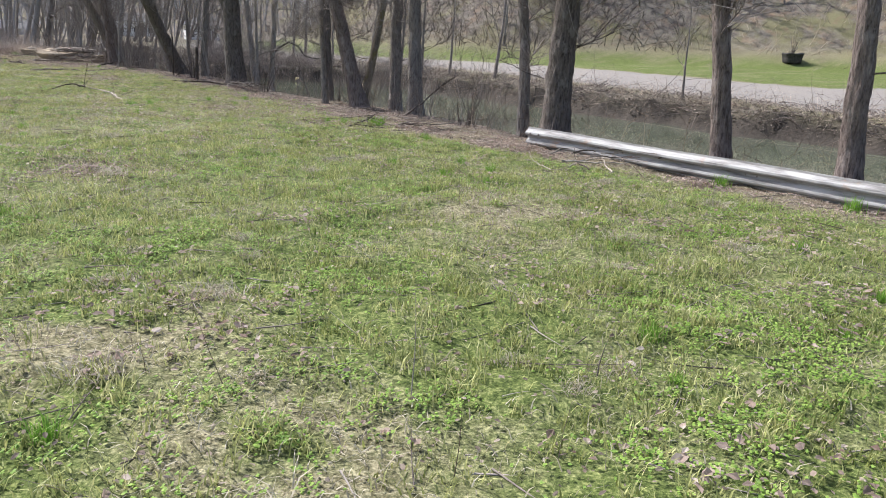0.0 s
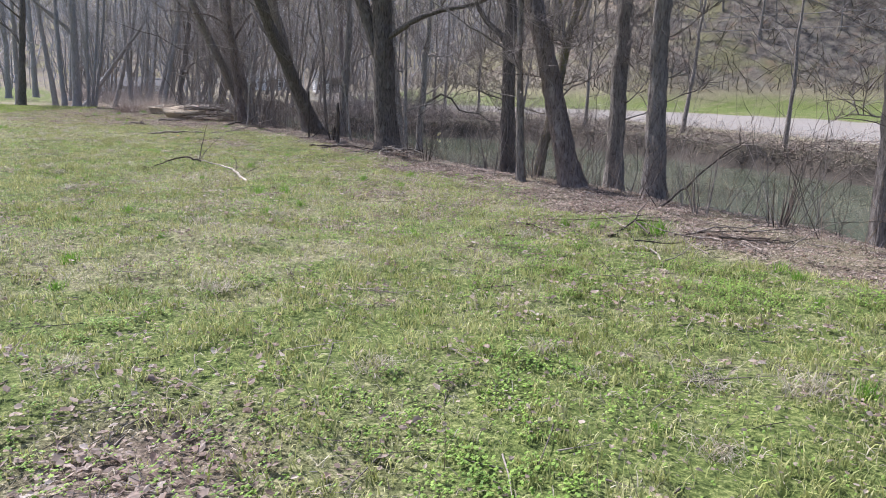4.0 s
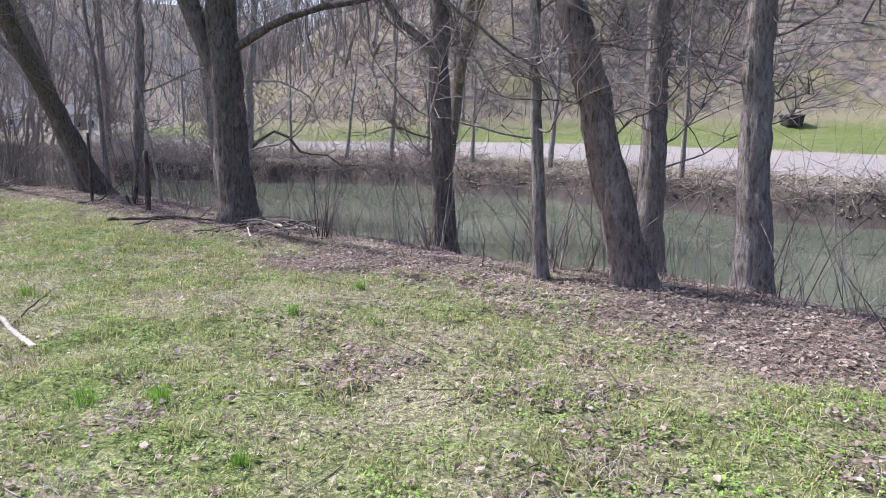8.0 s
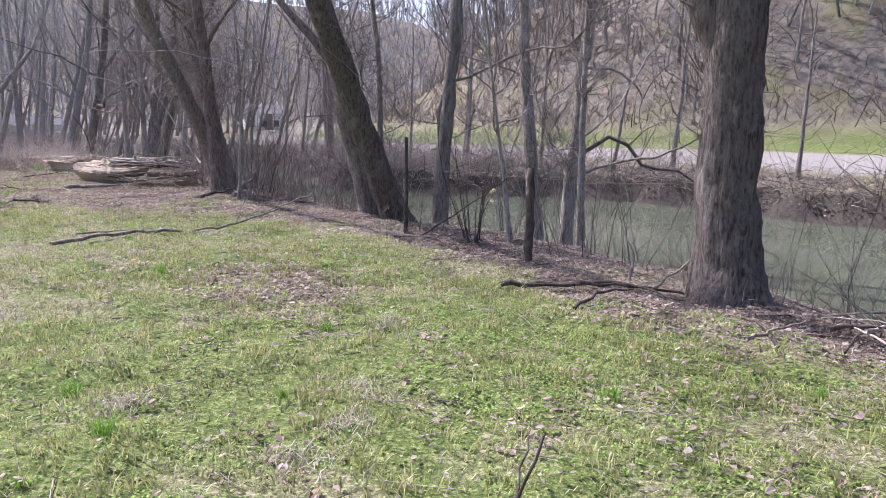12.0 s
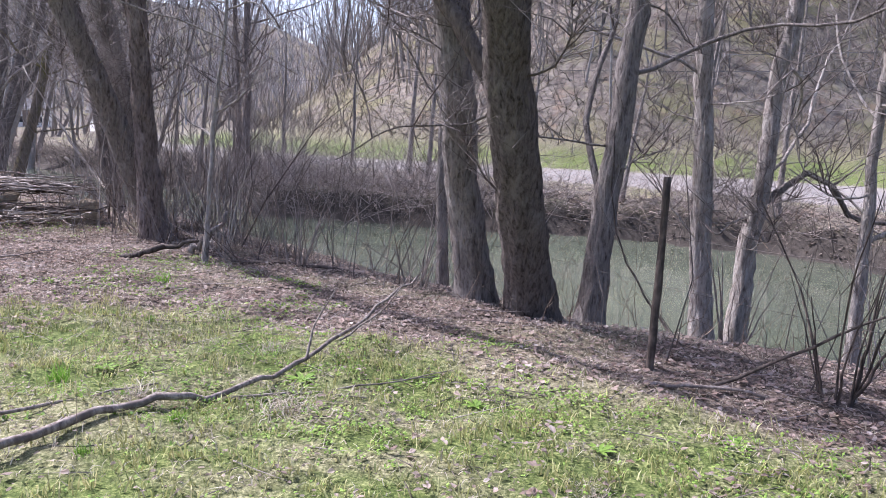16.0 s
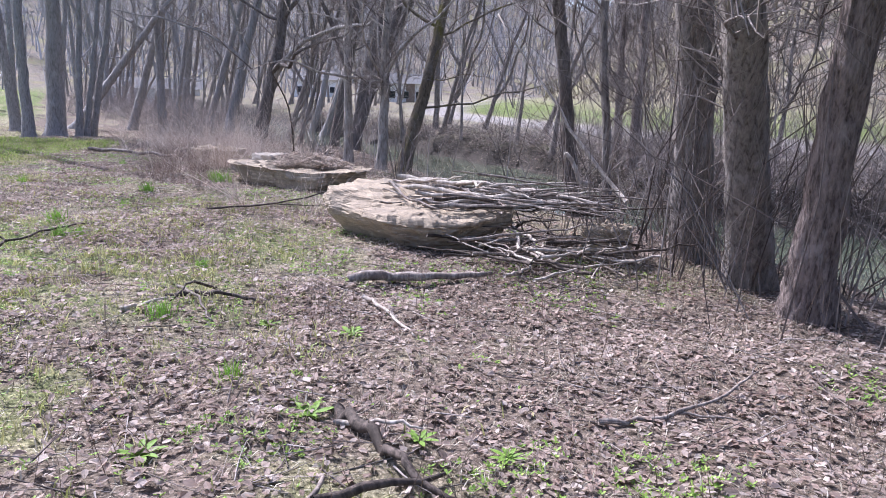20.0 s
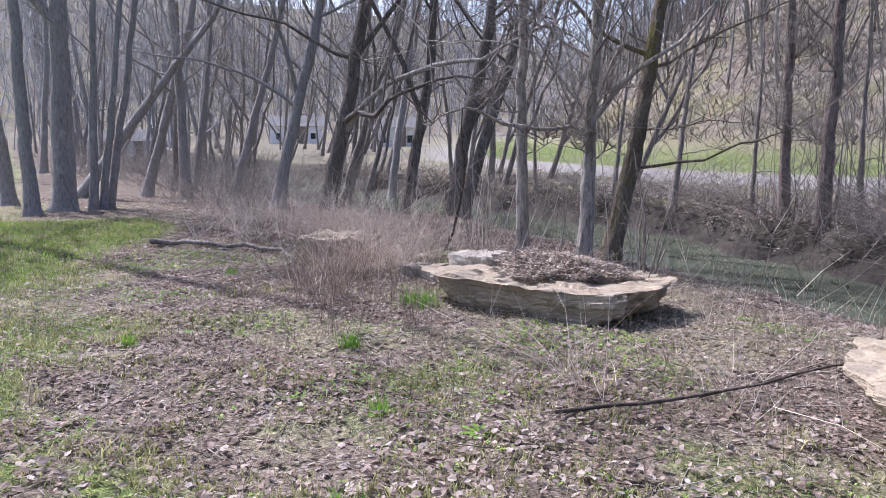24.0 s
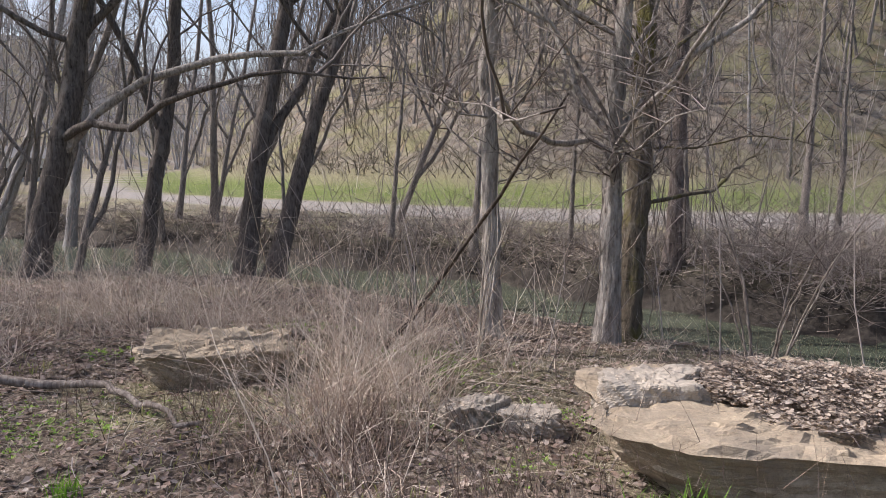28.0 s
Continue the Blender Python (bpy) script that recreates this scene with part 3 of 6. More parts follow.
def tree(u, v, lean, radius, height, bark, seed, label, fork=None, low=3.0, limbs=9, twigs=500, sides=14, name="tree", group="trees by the creek", vines=0):
    """A bare tree: tapered trunk with flared foot, curved limbs, and a crown of thin twigs."""
    rng = np.random.default_rng(seed)
    top = empty(name, place(u, v, -0.12), label, "tree", group)
    near = sides > 30
    n = 52 if near else 26
    z = np.concatenate([np.linspace(0, 5, n - 6), np.linspace(5, height, 7)[1:]])
    sway = np.cumsum(rng.normal(0, 0.018 if n < 30 else 0.012, (n, 2)), 0) * min(1, height / 9) * np.sqrt(np.clip(z, 0.2, None))[:, None] * 0.5
    sway -= sway[0] + (sway[n // 2] - sway[0]) * np.clip(z / z[n // 2], 0, 1)[:, None]
    bent = np.where(z < 5, z, 5 + (z - 5) * 0.55)
    p = np.stack([lean[0] * bent + sway[:, 0], lean[1] * bent + sway[:, 1], z], -1)
    r = radius * (1 - 0.8 * (z / height) ** 0.9) * (1 + 0.55 * np.exp(-z / 0.22) + 0.12 * np.exp(-z / 0.9))
    part("trunk", mesh_of("trunk", *tube(p, r, sides, 0.09, seed), bark), top)
    lines = []
    starts = []
    if fork:
        for hz, away, share in fork:
            k = int(np.searchsorted(z, hz))
            starts.append((p[k], np.array(away, float), r[k] * share, (height - hz) * (0.8 if share > 0.55 and away[2] > 0.75 else 0.45)))
    for k in range(limbs):
        hz = low + (height * 0.93 - low) * (k + rng.random()) / limbs
        c = np.array([np.interp(hz, z, p[:, 0]), np.interp(hz, z, p[:, 1]), hz])
        az = rng.random() * 6.28
        up = rng.uniform(0.25, 0.95)
        starts.append((c, np.array((math.cos(az), math.sin(az), up)), np.interp(hz, z, r) * rng.uniform(0.2, 0.38), (height - hz) * 0.35 + rng.uniform(0.8, 2.2)))
    for k in range(7 if near else 0):  # thin low side branches
        hz = rng.uniform(1.3, 4.2)
        c = np.array([np.interp(hz, z, p[:, 0]), np.interp(hz, z, p[:, 1]), hz])
        az = rng.random() * 6.28
        starts.append((c, np.array((math.cos(az), math.sin(az), rng.uniform(-0.1, 0.8))), rng.uniform(0.005, 0.011), rng.uniform(0.5, 1.7)))
    for c, way, rad, length in starts:
        way = way / np.linalg.norm(way)
        line = polyline(rng, c, way, length, 13, 0.17, 0.5)
        part("limb", mesh_of("limb", *tube(line, np.linspace(max(rad, 0.012), max(rad * 0.15, 0.004), 14), 7, 0.05, seed), bark), top)
        lines.append((line, rad))
        for q in range(2):
            s = line[rng.integers(4, 12)]
            sub = polyline(rng, s, units(rng, 1, 0.5)[0] + way * 0.6, length * rng.uniform(0.35, 0.6), 7, 0.16, 0.3)
            lines.append((sub, rad * 0.4))
    pieces = [tube(l, np.linspace(max(q * 0.9, 0.008), 0.003, len(l)), 4) for l, q in lines if len(l) == 8]
    if twigs:
        count = len(lines)
        which = rng.integers(0, count, twigs)
        spots_ = np.array([lines[w][0][rng.integers(2, len(lines[w][0]))] for w in which])
        ways = units(rng, twigs, 0.45)
        v1, f1, pp = stems(spots_, ways, rng.uniform(0.25, 1.0, twigs), rng.normal(0, 0.3, (twigs, 3)), rng.uniform(0.003, 0.008, twigs), 3, 0.03, rng)
        m2 = twigs * 2
        pick = rng.integers(0, twigs, m2)
        b2 = pp[pick, rng.integers(1, 4, m2)]
        v2, f2, _ = stems(b2, units(rng, m2, 0.35), rng.uniform(0.15, 0.6, m2), rng.normal(0, 0.25, (m2, 3)), rng.uniform(0.002, 0.0045, m2), 2)
        pieces += [(v1, f1), (v2, f2)]
    if pieces:
        # crowns of the haze-paled trunks get the haze-paled twig colour too
        part("crown", mesh_of("crown", *joined(pieces), WOODS_HAZED if bark is BARK_HAZED else TWIG), top, "bare grey twigs")
    return top


# u, v, lean east and north per metre, trunk radius, height, bark, fork limbs (height, direction, share), lowest limb, limbs, twigs, label
BIG = "tall bare tree with dark furrowed bark on the grassy bank"
SLIM = "slim bare tree with grey bark on the creek bank"
TREES = [
    (4.04, 9.0, -0.055, 0, 0.137, 12, BARK_RED, (), 3.2, 7, 420, "leaning bare tree with reddish-brown bark behind the guardrail"),
    (5.86, 9.2, -0.112, 0, 0.135, 12, BARK_RED, (), 3.4, 7, 420, "bare tree with reddish-brown bark behind the guardrail"),
    (8.77, 8.88, 0.025, 0, 0.225, 14, BARK_DARK, (), 4.2, 9, 520, "stout bare tree with dark bark at the guardrail's end"),
    (9.9, 10.1, 0.03, 0, 0.146, 13, BARK_DARK, (), 4.0, 7, 400, BIG),
    (11.01, 10.3, -0.061, 0, 0.118, 11, BARK_GREY, (), 3.0, 7, 380, SLIM),
    (10.6, 10.4, 0.109, 0.006, 0.072, 8, BARK_GREY, (), 1.8, 8, 380, "thin leaning bare tree on the creek bank"),
    (15.52, 9.2, -0.244, 0.043, 0.178, 13, BARK_RED, ((3.6, (0.7, 0.4, 0.8), 0.6),), 3.8, 8, 500, "leaning bare tree with reddish scaly bark on the bank"),
    (16.15, 10.6, 0.002, 0, 0.158, 13, BARK_GREY, (), 3.8, 8, 450, "straight bare tree with a pale foot on the bank"),
    (14.84, 10.3, -0.021, 0.004, 0.17, 12, BARK_GREY, (), 3.2, 9, 480, "bare tree with a knotty grey trunk on the bank"),
    (16.31, 8.7, -0.029, 0.005, 0.069, 8, BARK_GREY, (), 2.2, 9, 420, SLIM),
    (19.18, 10.3, -0.02, 0.004, 0.158, 13, BARK_DARK, ((2.7, (-0.6, 0.5, 0.8), 0.5),), 2.8, 9, 520, BIG),
    (22.3, 13.1, 0.2, 0.16, 0.15, 11, BARK_MOSS, ((3.7, (0.8, 0.3, 0.9), 0.7), (4.0, (-0.3, 0.3, 1), 0.5)), 3.4, 7, 380, "leaning mossy bare tree with torn reddish bark at the water's edge"),
    (22.21, 8.85, -0.03, 0, 0.27, 15, BARK_DARK, ((1.9, (-0.42, 0.0, 1), 0.72), (2.6, (0.9, -0.2, 0.35), 0.3)), 3.0, 10, 700, "stout forked tree with dark furrowed bark and flared roots"),
    (28.35, 12.1, -0.08, 0.0, 0.13, 11, BARK_PALE, (), 2.8, 8, 450, "pale bare tree with flaking bark on the bank"),
    (28.2, 12.6, 0.069, 0.0, 0.125, 11, BARK_PALE, (), 2.2, 8, 450, "leaning pale bare tree with flaking bark"),
    (26.6, 11.4, 0.0, 0.0, 0.06, 8, BARK_PALE, ((1.3, (0.8, -0.4, 0.5), 0.5),), 1.8, 7, 320, SLIM),
    (25.77, 9.31, -0.119, 0.009, 0.03, 6, BARK_PALE, (), 1.5, 6, 200, "thin pale sapling on the bank"),
    (29.4, 9.3, -0.165, -0.27, 0.168, 14, BARK_GREY, (), 3.4, 9, 520, "bare tree with cracked grey bark on the bank"),
    (28.85, 9.5, -0.27, -0.5, 0.21, 14, BARK_DARK, ((1.9, (-0.3, 0.25, 1), 0.45),), 3.4, 9, 560, "big bare tree with dark reddish bark on the bank"),
    (28.64, 10.1, 0.085, -0.013, 0.13, 11, BARK_GREY, ((1.2, (-0.5, 0.4, 0.9), 0.35),), 2.4, 8, 420, "leaning bare tree over the creek"),
    (30.95, 10.4, -0.02, 0.0, 0.07, 8, BARK_GREY, (), 1.6, 9, 360, SLIM),
    (35.2, 8.8, -0.24, -0.48, 0.17, 13, BARK_GREY, (), 5.6, 7, 600, "leaning vine-hung tree with dark bark beside the boulders"),
    (36.2, 9.15, -0.12, -0.25, 0.19, 13, BARK_GREY, (), 5.6, 7, 560, "leaning vine-hung tree with furrowed bark"),
    (34.3, 8.32, 0.0, -0.2, 0.15, 10, BARK_RED, ((2.8, (0.5, 0.5, 1.2), 0.4), (2.3, (-0.3, 0.5, 1.3), 0.3)), 3.4, 9, 560, "gnarled bare tree wrapped in vines on the bank"),
    (37.65, 9.3, -0.09, -0.016, 0.055, 8, BARK_GREY, (), 1.8, 8, 320, SLIM),
    (38.69, 9.6, -0.129, -0.023, 0.095, 11, BARK_DARK, (), 2.6, 8, 420, BIG),
    (32.4, 8.0, 0.1, 0.0, 0.03, 6, BARK_PALE, (), 1.2, 6, 160, "thin pale sapling beside the rotten log"),
    (44.85, 8.72, -0.01, 0.02, 0.085, 11, BARK_PALE, (), 3.4, 7, 400, "straight pale bare tree behind the sandstone slabs"),
    (43.9, 9.0, 0.03, 0.0, 0.095, 9, BARK_PALE, ((1.75, (-0.9, 0.3, 0.6), 0.4), (1.85, (0.75, -0.25, 0.9), 0.5), (1.7, (-0.3, -0.6, 0.9), 0.3), (1.8, (-0.5, 0.3, 1.0), 0.4), (2.0, (0.9, 0.3, 0.7), 0.3)), 1.7, 9, 600, "spreading bare tree forking low behind the sandstone slabs"),
    (43.88, 9.4, 0.2, 0.22, 0.125, 11, BARK_MOSS, ((1.3, (0.95, 0.05, 0.3), 0.2), (2.6, (0.9, 0.1, 0.6), 0.24),), 2.8, 9, 560, "leaning bare tree with a mossy trunk"),
    (55.8, 3.65, 0.05, 0.01, 0.26, 16, BARK_DARK, ((4.0, (-0.5, 0, 1), 0.6),), 4.5, 10, 520, "stout dark tree at the edge of the green strip"),
    (54.8, 3.0, -0.03, 0.01, 0.15, 14, BARK_DARK, (), 4.0, 8, 420, BIG),
    (55.6, 4.25, 0.08, 0.0, 0.1, 12, BARK_DARK, (), 3.5, 8, 420, BIG),
    (55.7, 4.45, 0.15, 0.03, 0.09, 13, BARK_DARK, (), 3.5, 8, 420, BIG),
    (55.9, 4.6, 0.2, 0.04, 0.1, 13, BARK_DARK, (), 3.5, 8, 420, BIG),
    (51.4, 0.85, 0.12, 0.02, 0.2, 13, BARK_DARK, ((3.0, (-0.7, 0, 0.8), 0.5),), 3.5, 9, 480, "stout leaning dark tree on the green strip"),
    (57.4, 0.6, 0.05, 0.01, 0.16, 14, BARK_DARK, (), 4.0, 8, 420, BIG),
    (57.8, 2.6, -0.1, 0.0, 0.17, 14, BARK_DARK, (), 4.5, 9, 450, BIG),
    (59.8, 6.05, 0.3, 0.05, 0.15, 13, BARK_DARK, (), 3.0, 9, 480, "leaning dark tree beyond the dry weeds"),
    (58.6, 7.0, -0.03, 0.01, 0.15, 13, BARK_DARK, (), 3.0, 9, 480, BIG),
    (54.6, 8.3, 0.24, 0.05, 0.16, 14, BARK_DARK, ((2.5, (-0.6, 0.2, 0.9), 0.5),), 2.5, 10, 520, "leaning dark tree among the dry weeds"),
    (52.4, 8.75, 0.2, 0.06, 0.18, 14, BARK_DARK, ((1.9, (0.8, -0.45, 0.5), 0.45), (3.2, (0.5, 0.1, 0.8), 0.5),), 2.8, 10, 520, "leaning dark tree among the dry weeds"),
    (59.5, 4.2, 0.759, 0.161, 0.165, 8, BARK_DARK, (), 2.5, 8, 420, "strongly leaning tree half fallen toward the creek"),
    (50.4, 10.8, 0.18, 0.1, 0.16, 13, BARK_DARK, ((2.0, (0.6, 0.1, 1), 0.6),), 2.6, 9, 480, "leaning dark tree on the water's edge"),
    (49.3, 10.4, 0.3, 0.12, 0.13, 12, BARK_DARK, (), 2.8, 9, 480, "leaning dark tree on the water's edge"),
    (53.65, 11.3, 0.172, 0.037, 0.165, 14, BARK_DARK, ((3.0, (-0.4, 0.1, 1), 0.6),), 3.0, 9, 480, "leaning dark tree on the far bank"),
    (45.4, 16.4, 0.02, 0.0, 0.14, 12, BARK_RED, (), 3.0, 9, 480, "vine-wrapped bare tree on the far shore"),
    (46.6, 16.9, -0.03, 0.02, 0.12, 11, BARK_RED, (), 3.0, 9, 480, "vine-wrapped bare tree on the far shore"),
    (62.81, 15.5, 0.134, 0.028, 0.171, 13, BARK_DARK, (), 3.0, 8, 420, "leaning dark tree on the far bank"),
    (70.41, 16.0, 0.245, 0.052, 0.187, 13, BARK_DARK, (), 3.0, 8, 420, "leaning dark tree on the far bank"),
    (67.18, 15.5, 0.378, -0.105, 0.2, 12, BARK_DARK, (), 3.0, 8, 420, "leaning dark tree on the far bank"),
]
for k, (u, v, lx, ly, rad, high, bark, fork, low, limbs, twigs, label) in enumerate(TREES):
    # trunks beyond u 54 swap their bark for the haze-paled one
    grown = tree(u, v, (lx, ly), rad, high, BARK_HAZED if u > 54 else bark, 100 + k, label, fork, low, limbs, twigs, 44 if u < 48 else 12)
    if label.startswith("leaning pale bare tree"):  # its long bough arching over the water
        bough = np.array([(0, 0, 1.75), (0.35, 0, 2.1), (0.75, 0.05, 2.35), (1.1, 0.05, 2.2), (1.35, 0.05, 1.85), (1.6, 0.0, 1.78), (2.0, 0.02, 1.75), (2.35, -0.03, 1.5), (2.8, -0.05, 1.48)])
        part("bough", mesh_of("bough", *tube(bough, np.linspace(0.05, 0.012, 9), 7, 0.05, 5), BARK_DARK), grown, "dark arching bough")
        for w, d in ((3, (0.3, 0.2, 0.5)), (4, (0.25, -0.1, -0.35)), (6, (0.2, 0.2, 0.5)), (7, (0.3, 0.0, -0.3))):
            line = polyline(np.random.default_rng(w), bough[w], d, 0.7, 6, 0.15)
            part("twig", mesh_of("twig", *tube(line, np.linspace(0.014, 0.004, 7), 4), BARK_DARK), grown)
    if label.startswith("leaning dark tree among the dry weeds") and u < 53:  # the long pale bough arching toward the creek
        bough = np.array([(0.45, 0.1, 1.9), (0.95, -0.15, 2.5), (1.6, -0.45, 2.95), (2.6, -0.9, 3.25), (3.1, -1.2, 3.3), (3.65, -1.5, 3.3), (4.1, -1.7, 3.55), (4.8, -1.9, 3.85), (5.5, -2.1, 4.1)])
        part("bough", mesh_of("bough", *tube(bough, np.linspace(0.07, 0.02, 9), 8, 0.05, 6), BARK_PALE), grown, "long pale arching bough")
        for w, d in ((2, (0.3, -0.2, 0.9)), (4, (0.6, -0.4, 0.1)), (5, (0.6, -0.3, -0.25)), (6, (0.5, 0.2, 0.7)), (7, (0.6, -0.2, -0.3))):
            line = polyline(np.random.default_rng(w + 20), bough[w], np.array(d) / np.linalg.norm(d), 1.5, 7, 0.16)
            part("twig", mesh_of("twig", *tube(line, np.linspace(0.022, 0.005, 8), 5), BARK_GREY), grown)


# ---- background trees, copied from a few grown ones ----
def far_tree(k, u, v, high, radius, lean):
    # models 0, 1 and 3 have haze painted into their bark
    return tree(u, v, lean, radius, high, (BARK_HAZED, BARK_HAZED, BARK_GREY, BARK_HAZED, BARK_GREY, BARK_GREY)[k], 300 + k, "bare grey-brown tree in the open woods", (), high * 0.2, 8, 150, 7, "tree", "background trees")


models = [far_tree(0, 74, 4, 13, 0.16, (0.1, 0.02)), far_tree(1, 79, -3, 14, 0.2, (0.02, 0.05)), far_tree(2, 70, 9.6, 11, 0.12, (0.16, 0)),
          far_tree(3, 83, 6, 12, 0.14, (-0.05, 0.02)), far_tree(4, 44, 22.0, 7, 0.11, (0.05, 0)), far_tree(5, 47, 41, 9, 0.1, (0.04, 0.02))]
models.append(tree(58.0, 11.6, (0.12, 0.03), 0.09, 12, BARK_GREY, 306, "slender leaning bare tree over the water", ((1.2, (0.7, 0.2, 1), 0.7), (2.4, (-0.5, 0.2, 1), 0.6)), 2.2, 9, 200, 8, "tree", "background trees"))
rng = np.random.default_rng(11)


def scatter(kinds, us, vs, size=(0.8, 1.2), tilt=4):
    for u, v in zip(us, vs):
        src = models[kinds[rng.integers(len(kinds))]]
        k = rng.uniform(*size)
        m = pose(*place(u, v, -0.15), rng.normal(0, tilt), rng.normal(0, tilt), rng.uniform(-40, 40)) @ Matrix.Scale(k, 4)
        ob = copy_thing(src, m)
        ob.scale = (k, k, k)


# the open grove beyond the green strip
gu, gv_ = rng.uniform(66, 112, 28), rng.uniform(-30, 5, 28)
scatter((0, 1, 3), gu, gv_, (0.85, 1.25))
# trees along both banks further on
scatter((0, 2, 3), rng.uniform(57, 104, 26), rng.uniform(6.2, 11.5, 26), (0.7, 1.1), 7)
scatter((2, 4, 5), rng.uniform(84, 112, 34), rng.uniform(2, 34, 34), (0.8, 1.3), 7)
scatter((2, 4, 5), rng.uniform(56, 105, 12), rng.uniform(15.6, 18.6, 12), (0.8, 1.2), 7)
# slender trees leaning over the water
for u, v in zip(rng.uniform(52, 68, 11), np.concatenate([rng.uniform(9.6, 12, 6), rng.uniform(16.6, 19.5, 5)])):
    k = rng.uniform(0.7, 1.15)
    ob = copy_thing(models[6], pose(*place(u, v, -0.15), rng.normal(0, 5), rng.normal(6, 5), rng.uniform(-35, 35)) @ Matrix.Scale(k, 4))
    ob.scale = (k, k, k)
# small trees between creek and road, on the verge, and up the hill
for u, v, k in ((3.5, 21.9, 0.6), (9.0, 21.8, 0.7), (21.5, 22.0, 0.7), (26.2, 22.4, 0.8), (33.5, 22.2, 0.85), (35.0, 21.2, 0.6), (40.5, 19.5, 0.8), (45.5, 17.8, 0.7), (50.0, 17.2, 0.8), (15.8, 21.9, 0.45), (29.5, 22.4, 0.6), (31.3, 22.0, 0.7), (37.5, 20.4, 0.65), (43.0, 18.6, 0.6), (47.8, 17.4, 0.55), (52.5, 17.5, 0.7), (55.5, 17.0, 0.6)):
    scatter((4, 5), [u], [v], (k, k + 0.1), 3)
hu = rng.uniform(-30, 105, 90)
scatter((2, 3, 5, 4), hu, hill_v(hu) + rng.uniform(1, 38, 90), (0.7, 1.2), 5)


# ---- masses of twigs: brush, briars, far woods ----
def thicket(name, us, vs, length, radius, up, material, label, category, seed, bend=0.35, children=0, steps=3, lift=-0.02):
    r = np.random.default_rng(seed)
    n = len(us)
    way = units(r, n, up)
    L = r.uniform(*length, n)
    v1, f1, pp = stems(spots(us, vs, lift), way, L, r.normal(0, bend, (n, 3)) * (1, 1, 0.6) - (0, 0, bend * 0.35), r.uniform(*radius, n), steps, 0.025, r)
    pieces = [(v1, f1)]
    if children:
        m = n * children
        pick = r.integers(0, n, m)
        v2, f2, _ = stems(pp[pick, r.integers(1, steps + 1, m)], units(r, m, up * 0.6), L[pick] * r.uniform(0.2, 0.5, m), r.normal(0, 0.25, (m, 3)), r.uniform(radius[0] * 0.4, radius[1] * 0.5, m), 2)
        pieces.append((v2, f2))
    return tagged(new(name, mesh_of(name, *joined(pieces), material)), label, category, kind="stuff")


r = np.random.default_rng(21)
n = 750
bu = r.uniform(2, 40, n)
thicket("bank_brush", bu, crest_v(bu) + r.uniform(-0.3, 2.9, n), (0.35, 1.25), (0.002, 0.006), 1.1, BRIAR, "thin bare brush standing along the near creek bank", "brush", 22, 0.3, 3)
n = 360
cu = r.choice([11.5, 14.2, 16.4, 18.8, 20.8, 24.5, 26, 30.5, 32.5, 33.5, 37], n) + r.normal(0, 0.5, n)
thicket("bank_shoots", cu, crest_v(cu) + r.normal(0.6, 0.5, n), (0.7, 2.2), (0.003, 0.008), 1.9, TWIG, "upright bare shoots round the trees on the near bank", "brush", 23, 0.2, 3)
n = 7500
fu = r.uniform(-8, 75, n)
thicket("far_bank_briars", fu, far_shore_v(fu) + 0.25 + 1.7 * r.random(n) ** 1.6, (0.25, 0.85), (0.005, 0.013), 0.35, BANK_MAT, "tangle of brown briars and dead stalks hanging over the far bank", "briars", 24, 0.95, 2)
n = 5000
fu = r.uniform(-8, 62, n)
thicket("far_bank_grass", fu, far_shore_v(fu) + 0.5 + (road_v(fu) - far_shore_v(fu) - 0.3) * r.random(n), (0.12, 0.45), (0.003, 0.007), 1.2, STRAW, "dry pale grass along the far bank and road edge", "grass", 37, 0.6, 1)
n = 1300
fu = np.concatenate([r.normal(40, 2.2, n), r.normal(33, 1.0, 250), r.normal(50, 2.5, 450)])
thicket("far_bank_thicket", fu, far_shore_v(fu) + r.uniform(0.1, 3.4, len(fu)), (0.8, 2.6), (0.003, 0.01), 0.7, THICKET, "dense grey thicket arching over the far bank", "thicket", 25, 0.7, 2)
n = 40
fu = r.normal(45.2, 0.8, n)
thicket("vine_stand", fu, far_shore_v(fu) + r.uniform(0.3, 2.4, n), (1.8, 6.0), (0.005, 0.016), 4.0, THICKET, "tall stand of brown vines and saplings over the far shore", "thicket", 38, 0.12, 6)
n = 420
fu = r.normal(43.6, 1.6, n)
thicket("overhanging_thicket", fu, far_shore_v(fu) + r.uniform(0.2, 2.6, n), (0.9, 2.1), (0.004, 0.012), 0.8, THICKET, "tall grey-brown thicket leaning over the water", "thicket", 33, 0.8, 4)
ku = r.normal(35.4, 1.2, 210)
kv = 8.9 + r.normal(0, 0.6, 210)
thicket("vine_thicket", ku, kv, (0.7, 3.6), (0.003, 0.011), 2.2, TWIG, "tangle of bare vines and shoots round the leaning trees", "thicket", 26, 0.3, 4)
cu = np.concatenate([r.uniform(39, 57, 70), r.normal(44.55, 0.4, 70), r.normal(46.9, 1.3, 70), r.uniform(43, 50, 40)])
cv = np.concatenate([r.uniform(5.2, 7.6, 70), r.normal(6.05, 0.3, 70), r.normal(7.2, 0.4, 70), r.uniform(5.0, 7.2, 40)])
keep = ~((cu > 44.4) & (cu < 46.3) & (cv < 6.0)) & ~(((cu - 41.9) / 2.1) ** 2 + ((cv - 6.7) / 1.5) ** 2 < 1) & ~(((cu - 45.5) / 0.95) ** 2 + ((cv - 5.9) / 1.0) ** 2 < 1)
cu, cv = (np.repeat(q[keep], 10) + r.normal(0, 0.09, 10 * keep.sum()) for q in (cu, cv))
